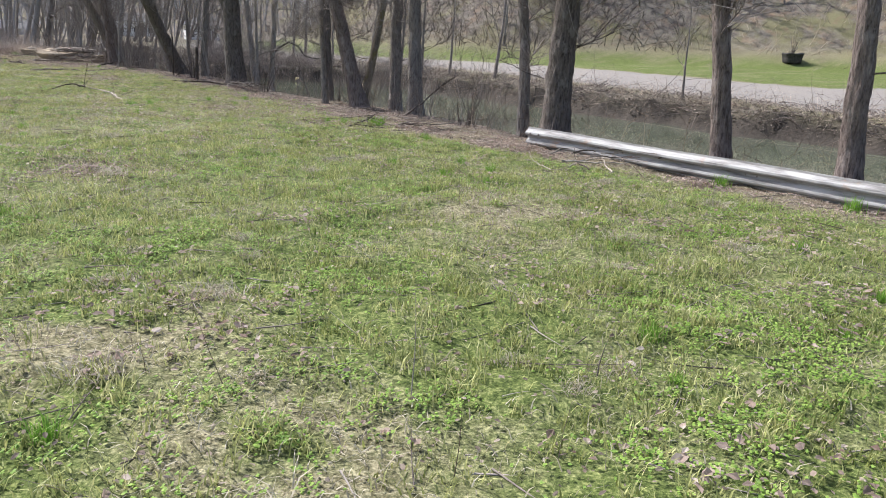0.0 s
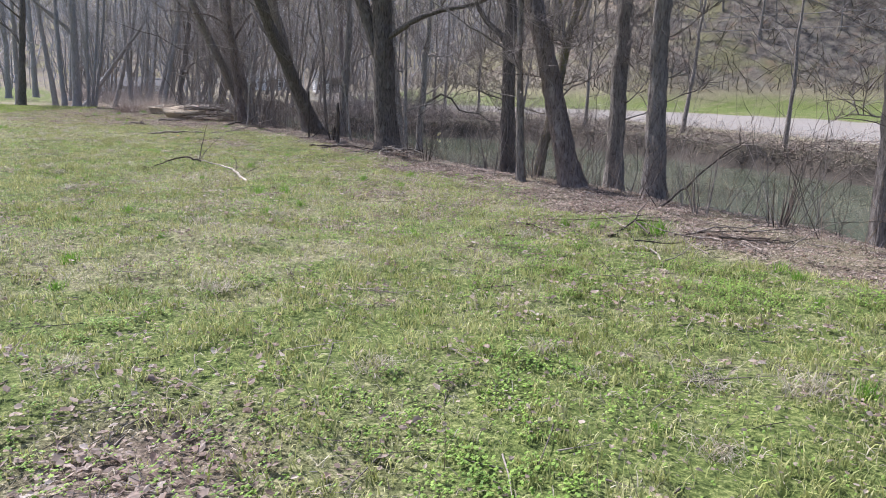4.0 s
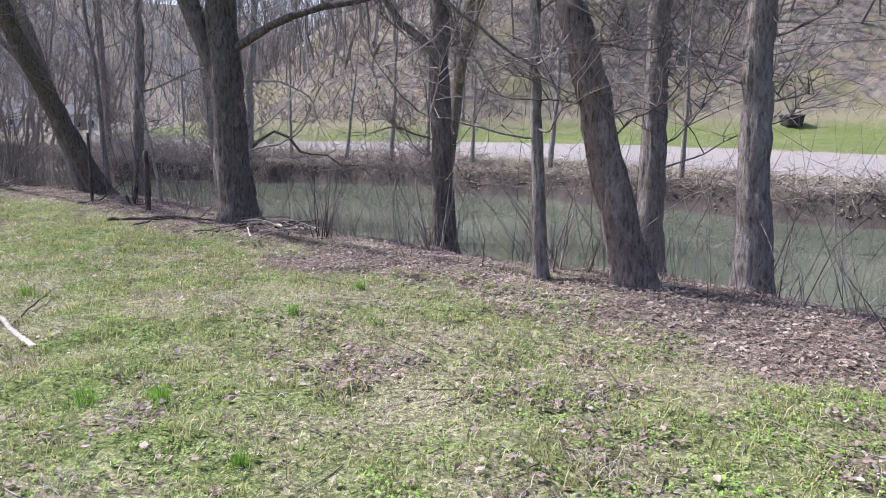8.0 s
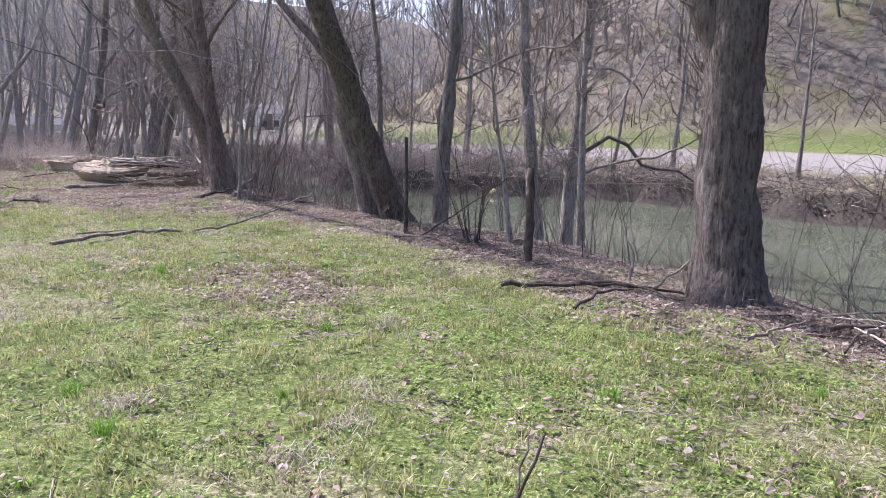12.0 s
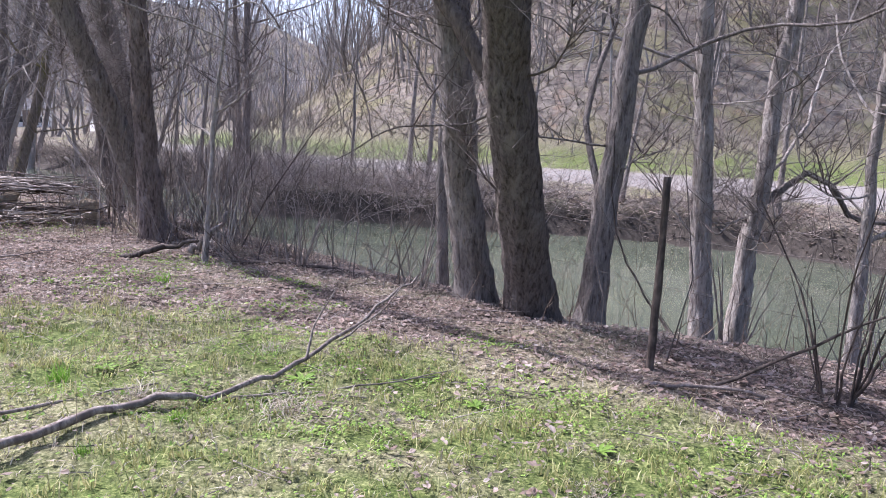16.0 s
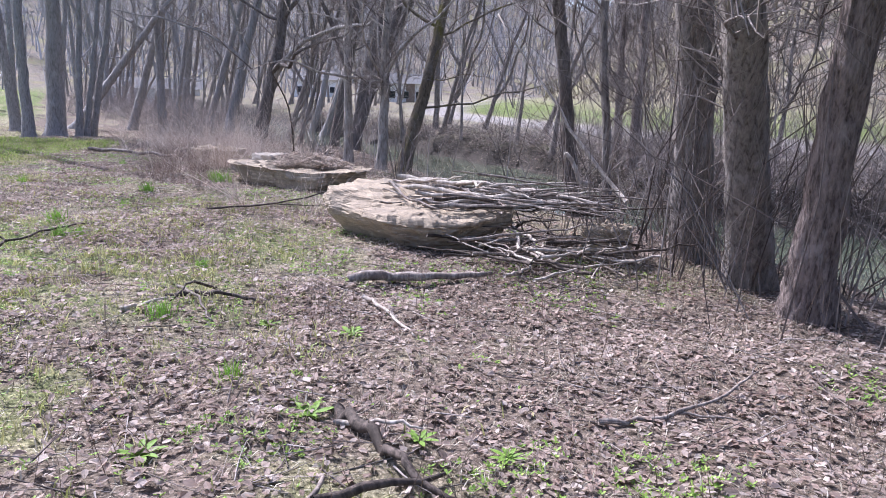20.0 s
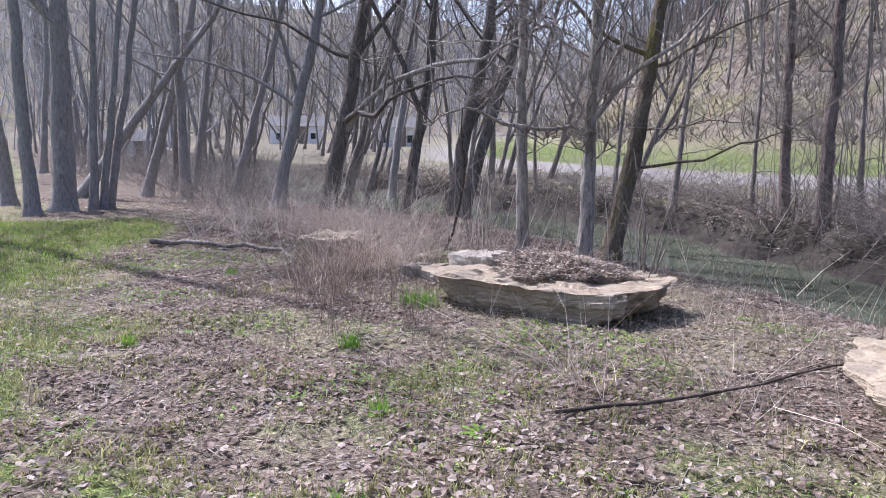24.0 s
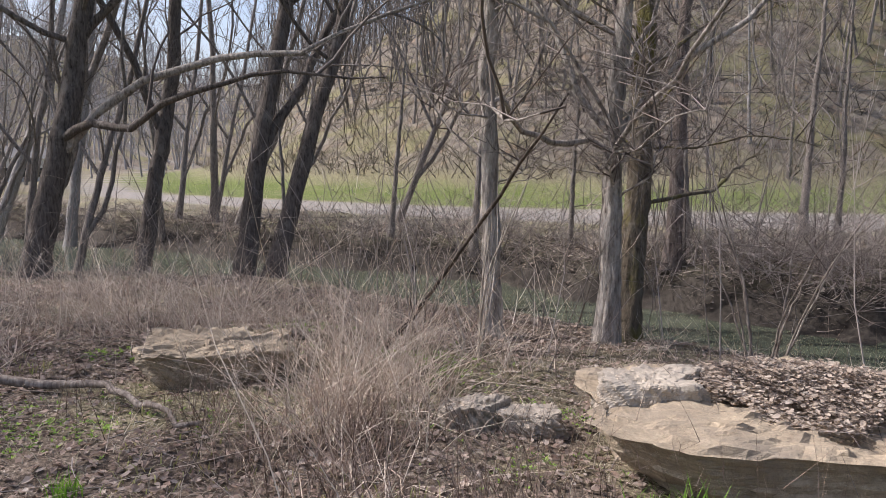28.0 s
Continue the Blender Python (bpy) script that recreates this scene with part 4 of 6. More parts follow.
thicket("dry_weeds", cu, cv, (0.3, 0.95), (0.0022, 0.005), 1.3, STRAW, "pale dry weed stalks in arching clumps among the boulders", "weeds", 27, 0.65, 2)
cu = np.repeat(r.uniform(39, 52, 70), 10) + r.normal(0, 0.12, 700)
thicket("low_weeds", cu, r.uniform(7.4, 9.6, 700), (0.12, 0.4), (0.0016, 0.004), 1.0, STRAW, "short dry weeds on the lip of the bank", "weeds", 36, 0.6, 2)
n = 420
du, dv = np.repeat(r.uniform(41.6, 45.0, 70), 6) + r.normal(0, 0.06, n), np.repeat(r.uniform(0, 1, 70), 6)
dv = 4.5 + 0.25 * (du - 41.6) + 1.1 * dv + r.normal(0, 0.06, n)
thicket("dead_stalks", du, dv, (0.15, 0.5), (0.0018, 0.004), 2.6, STALK, "thin upright brown stalks standing in the leaf litter", "stalks", 39, 0.25, 3)
n = 80
su = np.concatenate([r.uniform(40, 52, 50), r.normal(45.5, 1.2, 30)])
thicket("bank_saplings", su, r.uniform(7.6, 10.2, n), (0.8, 2.8), (0.003, 0.008), 2.4, THICKET, "thin upright saplings and shoots between the boulders and the water", "saplings", 35, 0.28, 4)
n = 3000
wu_ = 53 + 37 * r.random(n) ** 0.9
thicket("bank_thicket", wu_, np.where(wu_ < 57, r.uniform(6.2, 8.6, n), r.uniform(6.2, 12.0, n)) - 3.0 * ramp(64, 70, wu_) * r.random(n), (0.4, 2.2), (0.003, 0.01), 1.0, THICKET, "grey undergrowth along the creek bank", "undergrowth", 28, 0.5, 3)
n = 3600
hu = r.uniform(-45, 37, n)
thicket("open_hill_brush", hu, hill_v(hu) - 2.5 + 50 * r.random(n) ** 1.3, (0.5, 2.4), (0.01, 0.03), 0.9, HILL_PALE, "thin tan brush and dry grass on the open hillside", "brush", 29, 0.5, 2)
n = 5600
hu = np.where(r.random(n) < 0.5, r.uniform(37, 110, n), r.uniform(37, 80, n))
thicket("hill_brush", hu, hill_v(hu) - 2.5 + 50 * r.random(n) ** 1.3, (0.7, 3.2), (0.012, 0.04), 0.9, HILL_DARK, "dark brown brush covering the wooded hillside", "brush", 34, 0.5, 2)
n = 1900
hu = r.uniform(-60, 120, n)
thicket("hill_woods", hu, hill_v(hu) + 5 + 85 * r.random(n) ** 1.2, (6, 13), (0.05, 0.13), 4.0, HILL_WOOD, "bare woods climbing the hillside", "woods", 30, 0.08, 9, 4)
# ridge and valley woods: haze is painted into their twig colour
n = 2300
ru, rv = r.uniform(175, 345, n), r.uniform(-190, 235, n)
thicket("ridge_woods", ru, rv, (9, 16), (0.12, 0.3), 3.5, WOODS_HAZED, "bare woods on the distant ridge", "woods", 31, 0.08, 8, 3)
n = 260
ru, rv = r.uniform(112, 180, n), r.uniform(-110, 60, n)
thicket("valley_woods", ru, rv, (8, 14), (0.06, 0.16), 4.0, WOODS_HAZED, "bare woods closing the valley floor", "woods", 32, 0.08, 9, 4)


# ---- boulders ----
def boulder(name, at, a, b, h, turn, seed, label, material=None, under=0.62, rim=0.6, sink=0.06, dip=(0, 0), side=5, face=(-0.08, 0.14)):
    """A broken sandstone block: flat facets, an undercut foot, layered sides and a chipped, plated top."""
    r = np.random.default_rng(seed)
    n, rings = 150, 84
    th = np.arange(n) * 2 * np.pi / n
    e = np.concatenate([np.linspace(-1.5, -0.25, 26, endpoint=False), np.linspace(-0.25, 0.5, 34, endpoint=False), np.linspace(0.5, 1.56, 24)])
    d = np.stack([np.cos(e)[:, None] * np.cos(th), np.cos(e)[:, None] * np.sin(th), np.sin(e)[:, None] + 0 * th], -1)
    planes = [((0, 0, 1), 1.0), ((0, 0, -1), 1.0), ((r.normal(0, 0.12), r.normal(0, 0.12), 1), 1.0), ((r.normal(0, 0.2), r.normal(0, 0.2), 1), 1.06)]
    for k in range(4):  # broken corners
        t = np.pi / 2 * (k + 0.5) + r.uniform(-0.25, 0.25)
        planes.append(((np.cos(t), np.sin(t), r.uniform(-0.25, 0.25)), r.uniform(1.08, 1.2)))
    for k in range(4 + side):
        t = np.pi / 2 * (k + r.uniform(-0.12, 0.12)) if k < 4 else r.uniform(0, 6.283)
        reach = r.uniform(0.94, 1.02) if k < 4 else r.uniform(1.02, 1.22)
        planes.append(((np.cos(t), np.sin(t), r.uniform(*face)), reach))
        t += r.normal(0, 0.2)
        planes.append(((np.cos(t), np.sin(t), -r.uniform(0.2, 0.6)), reach * (under + 0.22)))
    far = 0
    for w, reach in planes:
        w = np.array(w, float) / np.linalg.norm(w)
        far = far + np.clip(d @ w / reach, 0.001, None) ** 22
    p = d * (far ** (-1 / 22))[..., None]
    x, y, z = p[..., 0] * a, p[..., 1] * b, p[..., 2]
    zz = np.where(z > 0, rim * h + z * (1 - rim) * h, (rim * h + sink) * (1 + z) - sink)
    fine = 1 / min(1, 1.3 * a)
    lump = fbm(fine * (x * 2.6 + zz * 1.3) + seed, fine * (y * 2.6 + zz * 2.1), seed, 4) - 0.5
    bits = fbm(fine * (x * 11 + zz * 9), fine * (y * 11 - zz * 7) + seed, seed + 4, 3) - 0.5
    layer = np.floor((zz + 0.12 * x - 0.07 * y) / (0.055 + 0.03 * vnoise(x * 2, y * 2, seed + 1)) + 0.8 * fbm(x * 3, y * 3, seed + 2, 2))
    ledge = hash2(layer, np.floor(th[None] * 1.8 + layer * 2.3 + vnoise(x * 5, y * 5, seed)), seed + 3) - 0.5
    out = 1 + (0.34 * lump + 0.2 * bits) / max(a, 0.35) * 0.6 + 0.05 * min(1, a) ** 2 * ledge * np.cos(e)[:, None]
    x, y = x * out, y * out
    flat = ramp(0.35, 0.95, z)
    plates = np.floor(5 * fbm(x * 1.5 + seed, y * 2.6, seed + 9, 3) + 0.25 * bits) / 5 - 0.5
    zz = zz + flat * (0.12 * plates + 0.09 * lump + 0.05 * bits) * min(1, h / 0.35) + (dip[0] * x + dip[1] * y) * np.clip(zz / h, 0, 1)
    v = np.stack([x, y, zz], -1).reshape(-1, 3)
    i, j = np.meshgrid(np.arange(rings - 1), np.arange(n), indexing="ij")
    k = (j + 1) % n
    f = np.stack([i * n + j, i * n + k, (i + 1) * n + k, (i + 1) * n + j], -1).reshape(-1, 4)
    ob = new(name, mesh_of(name, v, f, material or ROCK, False))
    ob.matrix_world = pose(*at, 0, 0, turn)
    return tagged(ob, label, "boulder", "boulders on the bank")


def on(x, y, lift=0.0):
    u, v = uv_of(x, y)
    return x, y, float(ground_z(u, v)) + lift


boulder("boulder", on(-17.62, 34.02), 1.08, 0.6, 0.42, -33, 3, "long tan sandstone slab under a pile of sticks", None, 0.68, 0.7, dip=(-0.05, 0.06))
boulder("boulder", on(*xy(42.03, 6.86), -0.09), 1.08, 0.66, 0.4, -24, 8, "broad flat sandstone slab with dead leaves on top", None, 0.84, 0.93, dip=(-0.01, 0.0), face=(-0.2, -0.02))
boulder("boulder", on(*xy(45.66, 6.3), -0.08), 0.52, 0.42, 0.4, -4, 5, "blocky sandstone boulder among dry weeds", None, 0.68, 0.86)
boulder("boulder", on(*xy(43.72, 6.45), -0.03), 0.2, 0.15, 0.19, 25, 12, "small pale sandstone lump beside the slab", ROCK_PALE, 0.9, 0.4)
boulder("boulder", on(*xy(43.42, 6.55)), 0.17, 0.13, 0.14, -15, 19, "small pale broken stone beside the slab", ROCK_PALE, 0.9, 0.4)
boulder("boulder", on(-15.65, 33.75), 0.24, 0.14, 0.34, 30, 15, "small tilted slab beside the stick pile", None, 0.85, 0.5)
boulder("boulder", on(*xy(42.8, 6.65), 0.2), 0.27, 0.17, 0.2, -25, 18, "pale rounded hump of sandstone at the slab's end", ROCK_PALE, 0.9, 0.4)


# ---- sticks and fallen branches ----
def stick(points, radius, material, seed, tip=0.35, sides=7, wobble=0.5):
    r = np.random.default_rng(seed)
    p = np.array(points, float)
    t = np.linspace(0, len(p) - 1, 5 * (len(p) - 1) + 1)
    line = np.stack([np.interp(t, np.arange(len(p)), p[:, k]) for k in range(3)], -1)
    soft = line.copy()
    for _ in range(3):
        soft[1:-1] = (soft[:-2] + 2 * soft[1:-1] + soft[2:]) / 4
    soft[1:-1] += r.normal(0, radius * wobble, soft[1:-1].shape)
    rad = np.linspace(radius, radius * tip, len(soft)) * (1 + r.normal(0, 0.07, len(soft)))
    v, f = tube(soft, rad, sides, 0.06, seed)
    caps = [(soft[0], 0), (soft[-1], (len(soft) - 1) * sides)]
    vs, quads = [v], [f]
    for c, first in caps:
        vs.append(c[None])
        idx = sum(len(q) for q in vs) - 1
        quads.append(np.array([[first + j, first + (j + 1) % sides, idx, idx] for j in range(sides)]))
    me = bpy.data.meshes.new("stick")
    faces = [tuple(q) for q in f] + [tuple(q[:3]) for q in np.concatenate(quads[1:])]
    me.from_pydata(np.concatenate(vs).tolist(), [], faces)
    me.polygons.foreach_set("use_smooth", [True] * len(me.polygons))
    me.materials.append(material)
    return me


def fallen(label, runs, seed, name="fallen_branch", category="branch"):
    """A branch on the ground: runs of (points in u, v, lift; radius; material; part name)."""
    u, v, lift = runs[0][0][0]
    base = Vector(place(u, v))
    top = empty(name, base, label, category, "fallen wood")
    for k, (pts, rad, mat, piece) in enumerate(runs):
        world_pts = [Vector(place(a, b, rad * 0.6 + c)) - base for a, b, c in pts]
        part(piece, stick(world_pts, rad, mat, seed + k), top)
    return top


fallen("long bleached branch with a dark forked end lying on the lawn", [
    (((17.39, 4.35, 0), (18.28, 4.37, 0.03), (18.95, 4.25, 0.06), (19.36, 4.03, 0.1)), 0.024, WOOD_PALE, "branch"),
    (((19.36, 4.03, 0.1), (19.55, 3.75, 0.17), (19.45, 3.45, 0.1), (19.31, 3.22, 0.02)), 0.018, WOOD_DARK, "twig"),
    (((19.4, 4.0, 0.1), (19.62, 4.12, 0.4), (19.55, 4.2, 0.72)), 0.01, WOOD_DARK, "twig"),
    (((19.4, 4.0, 0.12), (19.8, 4.3, 0.35), (20.0, 4.55, 0.5)), 0.008, WOOD_DARK, "twig"),
    (((18.28, 4.37, 0.03), (18.35, 4.42, 0.2), (18.42, 4.34, 0.34)), 0.009, WOOD_GREY, "twig"),
    (((18.0, 4.36, 0), (18.5, 4.75, 0.02), (18.75, 4.95, 0.05)), 0.009, WOOD_DARK, "twig"),
    (((19.31, 3.22, 0.0), (19.6, 2.9, 0.01), (19.9, 2.3, 0.02)), 0.01, WOOD_DARK, "twig")], 400)
fallen("thin dark twig on the lawn", [(((12.44, 6.18, 0.02), (12.1, 6.36, 0), (11.74, 6.53, 0)), 0.013, WOOD_DARK, "branch")], 410)
fallen("pale stripped stick on the lawn edge", [
    (((11.31, 6.49, 0), (11.05, 6.6, 0.02), (10.82, 6.56, 0.01), (10.5, 6.3, 0)), 0.015, WOOD_PALE, "branch"),
    (((10.6, 6.35, 0), (10.55, 6.6, 0.08), (10.6, 6.75, 0.16)), 0.007, WOOD_GREY, "twig")], 420)
fallen("dark hooked limb rising from the bank", [
    (((13.25, 8.91, 0.0), (13.2, 9.3, 0.28), (13.05, 9.8, 0.75), (12.9, 10.1, 1.02)), 0.018, WOOD_DARK, "branch"),
    (((12.95, 10.0, 0.98), (13.1, 10.15, 1.2)), 0.014, WOOD_DARK, "twig"), (((13.05, 9.75, 0.7), (12.8, 9.9, 0.95)), 0.01, WOOD_DARK, "twig")], 430)
fallen("dark forked limb lying at the foot of the stout tree", [
    (((23.61, 7.38, 0.03), (23.3, 7.8, 0.06), (22.86, 8.27, 0.05), (22.5, 8.7, 0.0)), 0.026, WOOD_DARK, "branch"),
    (((22.56, 7.29, 0.0), (22.7, 7.75, 0.1), (22.75, 8.2, 0.05)), 0.018, WOOD_DARK, "branch"),
    (((22.86, 8.27, 0.05), (22.95, 8.45, 0.3), (23.2, 8.5, 0.62)), 0.016, WOOD_GREY, "twig"),
    (((22.7, 8.4, 0.05), (22.5, 8.7, 0.35), (22.35, 8.9, 0.6)), 0.014, WOOD_GREY, "twig")], 440)
fallen("long grey branch with forked twigs on the grass", [
    (((27.95, 4.2, 0.02), (28.14, 4.78, 0.02), (28.38, 5.51, 0.03), (28.21, 5.9, 0.02), (28.39, 6.55, 0.04), (28.6, 7.2, 0.18), (28.8, 7.9, 0.42)), 0.026, WOOD_GREY, "branch"),
    (((28.39, 6.55, 0.04), (28.45, 6.65, 0.25), (28.35, 6.75, 0.5)), 0.01, WOOD_GREY, "twig"),
    (((28.21, 5.9, 0.02), (27.9, 6.6, 0.02), (27.85, 7.3, 0.03)), 0.009, WOOD_GREY, "twig"),
    (((28.5, 6.9, 0.1), (28.35, 7.2, 0.35), (28.4, 7.5, 0.6)), 0.008, WOOD_GREY, "twig")], 450)
fallen("split pale driftwood on the leaves", [
    (((32.49, 3.93, 0.01), (32.9, 4.1, 0.04), (33.23, 4.38, 0.06)), 0.022, WOOD_GREY, "branch"),
    (((32.55, 4.05, 0.0), (32.95, 4.3, 0.02)), 0.02, WOOD_GREY, "branch"), (((33.1, 4.3, 0.04), (33.2, 4.85, 0.02)), 0.024, WOOD_DARK, "branch")], 460)
fallen("straight pale stick on the leaf litter", [(((35.73, 5.5, 0.02), (35.2, 5.47, 0.02), (34.66, 5.4, 0.0)), 0.017, WOOD_PALE, "branch")], 470)
fallen("short rotten log before the slab", [(((36.15, 5.55, 0.0), (35.98, 6.1, 0.04), (35.8, 6.6, 0.03)), 0.05, WOOD_GREY, "log")], 475, "fallen_log", "log")
fallen("small heap of broken dark twigs", [
    (((35.95, 4.2, 0.0), (35.8, 4.5, 0.05), (35.7, 4.75, 0.0)), 0.022, WOOD_DARK, "branch"), (((36.2, 4.3, 0.02), (35.75, 4.35, 0.05), (35.4, 4.4, 0.0)), 0.014, WOOD_GREY, "twig"),
    (((36.1, 4.55, 0.0), (35.9, 4.35, 0.12), (35.75, 4.2, 0.02)), 0.012, WOOD_DARK, "twig"), (((35.72, 3.9, 0), (35.85, 4.25, 0.01)), 0.02, WOOD_PALE, "branch")], 480)
fallen("dark branch with upright twigs on the worn grass", [
    (((37.51, 2.86, 0.0), (38.1, 3.2, 0.05), (38.5, 3.6, 0.06), (38.89, 3.9, 0.02)), 0.016, WOOD_DARK, "branch"),
    (((38.1, 3.2, 0.05), (38.3, 2.95, 0.2), (38.6, 2.8, 0.3)), 0.009, WOOD_DARK, "twig")], 490)
fallen("long bleached log lying in the dry weeds", [(((47.3, 4.2, 0.03), (46.9, 4.7, 0.04), (46.1, 5.6, 0.05), (45.4, 5.5, 0.06), (44.75, 5.42, 0.05)), 0.04, WOOD_GREY, "log")], 500, "fallen_log", "log")
fallen("curved stick on the grass near the leaf band", [(((28.8, 4.6, 0.02), (28.55, 5.0, 0.03), (28.6, 5.7, 0.02)), 0.014, WOOD_GREY, "branch")], 505)
fallen("twig lying across the lawn", [(((24.9, 5.1, 0.02), (25.4, 5.3, 0.03), (25.5, 5.6, 0.01)), 0.01, WOOD_DARK, "branch")], 507)
fallen("fallen limb at the edge of the bank", [(((23.4, 7.5, 0.04), (22.95, 8.3, 0.08), (22.3, 8.3, 0.05)), 0.02, WOOD_DARK, "branch")], 509)
fallen("thin dark pole leaning over the bank", [(((45.4, 7.75, -0.1), (44.4, 7.5, 0.85), (43.35, 6.8, 1.85)), 0.022, WOOD_DARK, "branch")], 512, "leaning_pole")
fallen("broken pale trunk leaning on the bank", [
    (((36.9, 8.7, 0.0), (37.0, 8.5, 0.5), (37.1, 8.2, 0.9)), 0.055, WOOD_PALE, "log"), (((36.6, 8.6, 0.5), (37.4, 8.3, 1.35), (38.2, 8.0, 2.3)), 0.022, WOOD_PALE, "branch")], 514, "dead_snag", "dead tree")
fallen("rotten log at the foot of the vine-hung trees", [
    (((32.95, 7.3, -0.02), (32.75, 7.65, 0.1), (32.5, 8.0, 0.2)), 0.045, WOOD_DARK, "log"), (((32.9, 8.1, 0.0), (32.7, 8.3, 0.25), (32.75, 8.5, 0.5)), 0.05, WOOD_GREY, "log"),
    (((32.3, 8.3, 0.0), (31.4, 8.9, 0.05), (30.4, 9.3, 0.0)), 0.025, WOOD_DARK, "log")], 516, "fallen_log", "log")


fallen("thin dark stick leaning out over the bank", [
    (((26.61, 8.42, 0.02), (26.0, 8.7, 0.42), (25.35, 8.95, 0.9)), 0.013, WOOD_DARK, "branch")], 522)
fallen("pale stick lying along the edge of the bank", [
    (((26.9, 8.15, 0.0), (26.7, 8.32, 0.03), (26.35, 8.55, 0.02), (25.9, 8.7, 0.0)), 0.016, WOOD_GREY, "branch")], 524)
fallen("dark bent vine hanging beside the leaning tree", [
    (((27.68, 9.95, 0.0), (28.0, 9.98, 0.35), (28.3, 10.0, 0.8), (28.4, 9.95, 1.3), (28.35, 9.9, 1.9)), 0.013, WOOD_DARK, "vine")], 526, "hanging_vine", "vine")
fallen("short dark rotten log in the leaf litter", [
    (((33.9, 4.66, 0.02), (33.6, 4.67, 0.03), (33.33, 4.7, 0.02), (33.05, 4.82, 0.0)), 0.034, WOOD_DARK, "log"),
    (((33.75, 4.6, 0.02), (33.5, 4.75, 0.07), (33.4, 4.85, 0.1)), 0.013, WOOD_PALE, "twig")], 528, "fallen_log", "log")
fallen("weathered stick lying on the leaf litter", [
    (((33.35, 5.7, 0.01), (33.25, 6.0, 0.03), (33.3, 6.45, 0.05), (33.5, 6.9, 0.08)), 0.014, WOOD_GREY, "branch"),
    (((33.27, 6.1, 0.03), (33.1, 6.3, 0.04)), 0.008, WOOD_GREY, "twig")], 530)
fallen("long thin branch reaching over the slab's end", [
    (((39.6, 5.1, 0.03), (39.2, 5.8, 0.14), (38.7, 6.5, 0.38), (38.0, 7.2, 0.52)), 0.012, WOOD_DARK, "branch"),
    (((39.2, 5.8, 0.14), (39.3, 6.3, 0.1), (39.2, 6.9, 0.16)), 0.007, WOOD_DARK, "twig")], 532)


def shrub(u, v, count, height, material, seed, label):
    """A clump of bare shoots fanning out of one root."""
    q = np.random.default_rng(seed)
    top = empty("bare_shrub", place(u, v, -0.03), label, "shrub", "shrubs on the bank")
    for k in range(count):
        az, lean, L = q.uniform(0, 6.283), q.uniform(0.1, 0.55), height * q.uniform(0.55, 1.1)
        foot = (0.09 * math.cos(az), 0.09 * math.sin(az), 0)
        mid = (foot[0] + lean * L * 0.4 * math.cos(az), foot[1] + lean * L * 0.4 * math.sin(az), L * 0.5)
        tip = (foot[0] + lean * L * math.cos(az + 0.3), foot[1] + lean * L * math.sin(az + 0.3), L)
        part("stem", stick([foot, mid, tip], q.uniform(0.007, 0.014), material, seed + k, 0.3, 5, 0.4), top)


DARK_SHRUB, PALE_SHRUB = "clump of dark bare shoots on the creek bank", "clump of pale bare shoots on the creek bank"
for k, (a, b, count, high, mat) in enumerate(((26.0, 8.85, 11, 1.25, WOOD_DARK), (20.1, 8.8, 10, 0.9, WOOD_DARK), (12.6, 9.0, 9, 0.9, WOOD_GREY), (11.7, 9.3, 10, 0.8, WOOD_DARK), (16.4, 9.0, 9, 0.8, WOOD_GREY),
                                              (18.6, 9.5, 9, 0.9, WOOD_GREY), (30.2, 9.2, 10, 0.8, WOOD_GREY), (31.6, 8.7, 10, 0.9, WOOD_GREY), (27.4, 10.6, 8, 1.1, WOOD_GREY), (32.9, 8.5, 9, 1.2, WOOD_PALE), (45.4, 8.3, 9, 1.5, WOOD_GREY), (44.6, 8.0, 8, 1.3, WOOD_PALE), (42.6, 8.8, 9, 1.4, WOOD_GREY))):
    shrub(a, b, count, high, mat, 1300 + 20 * k, DARK_SHRUB if mat is WOOD_DARK else PALE_SHRUB)


def heap(label, u, v, spread, count, length, radius, lift, seed, materials, along=None, name="brush_pile"):
    r = np.random.default_rng(seed)
    base = Vector(place(u, v))
    top = empty(name, base, label, "brush pile", "piles of sticks")
    for k in range(count):
        a = (along if along is not None else r.uniform(0, 180)) + r.normal(0, 30 if along is not None else 0)
        L = r.uniform(*length)
        c = Vector((r.normal(0, spread[0]), r.normal(0, spread[1]), lift + abs(r.normal(0, 0.07)) + 0.01 * (k % 8)))
        d = Vector((math.cos(radians(a)), math.sin(radians(a)), r.normal(0, 0.07))) * (L / 2)
        side = Vector((r.normal(0, 0.08), r.normal(0, 0.08), r.normal(0, 0.04)))
        part("stick", stick([c - d, c + side, c + d], r.uniform(*radius), materials[k % len(materials)], seed + k, 0.4, 6), top)
    return top


heap("pile of pale cut sticks heaped on the sandstone slab", 36.95, 7.6, (0.42, 0.24), 78, (0.5, 1.7), (0.005, 0.02), 0.4, 600, (WOOD_PALE, WOOD_GREY, WOOD_GREY, WOOD_GREY, WOOD_DARK), -14)
heap("pale barkless logs lying along the sandstone slab", 36.95, 7.55, (0.3, 0.2), 9, (1.0, 1.9), (0.018, 0.032), 0.4, 650, (WOOD_PALE, WOOD_GREY), -16, "log_pile")
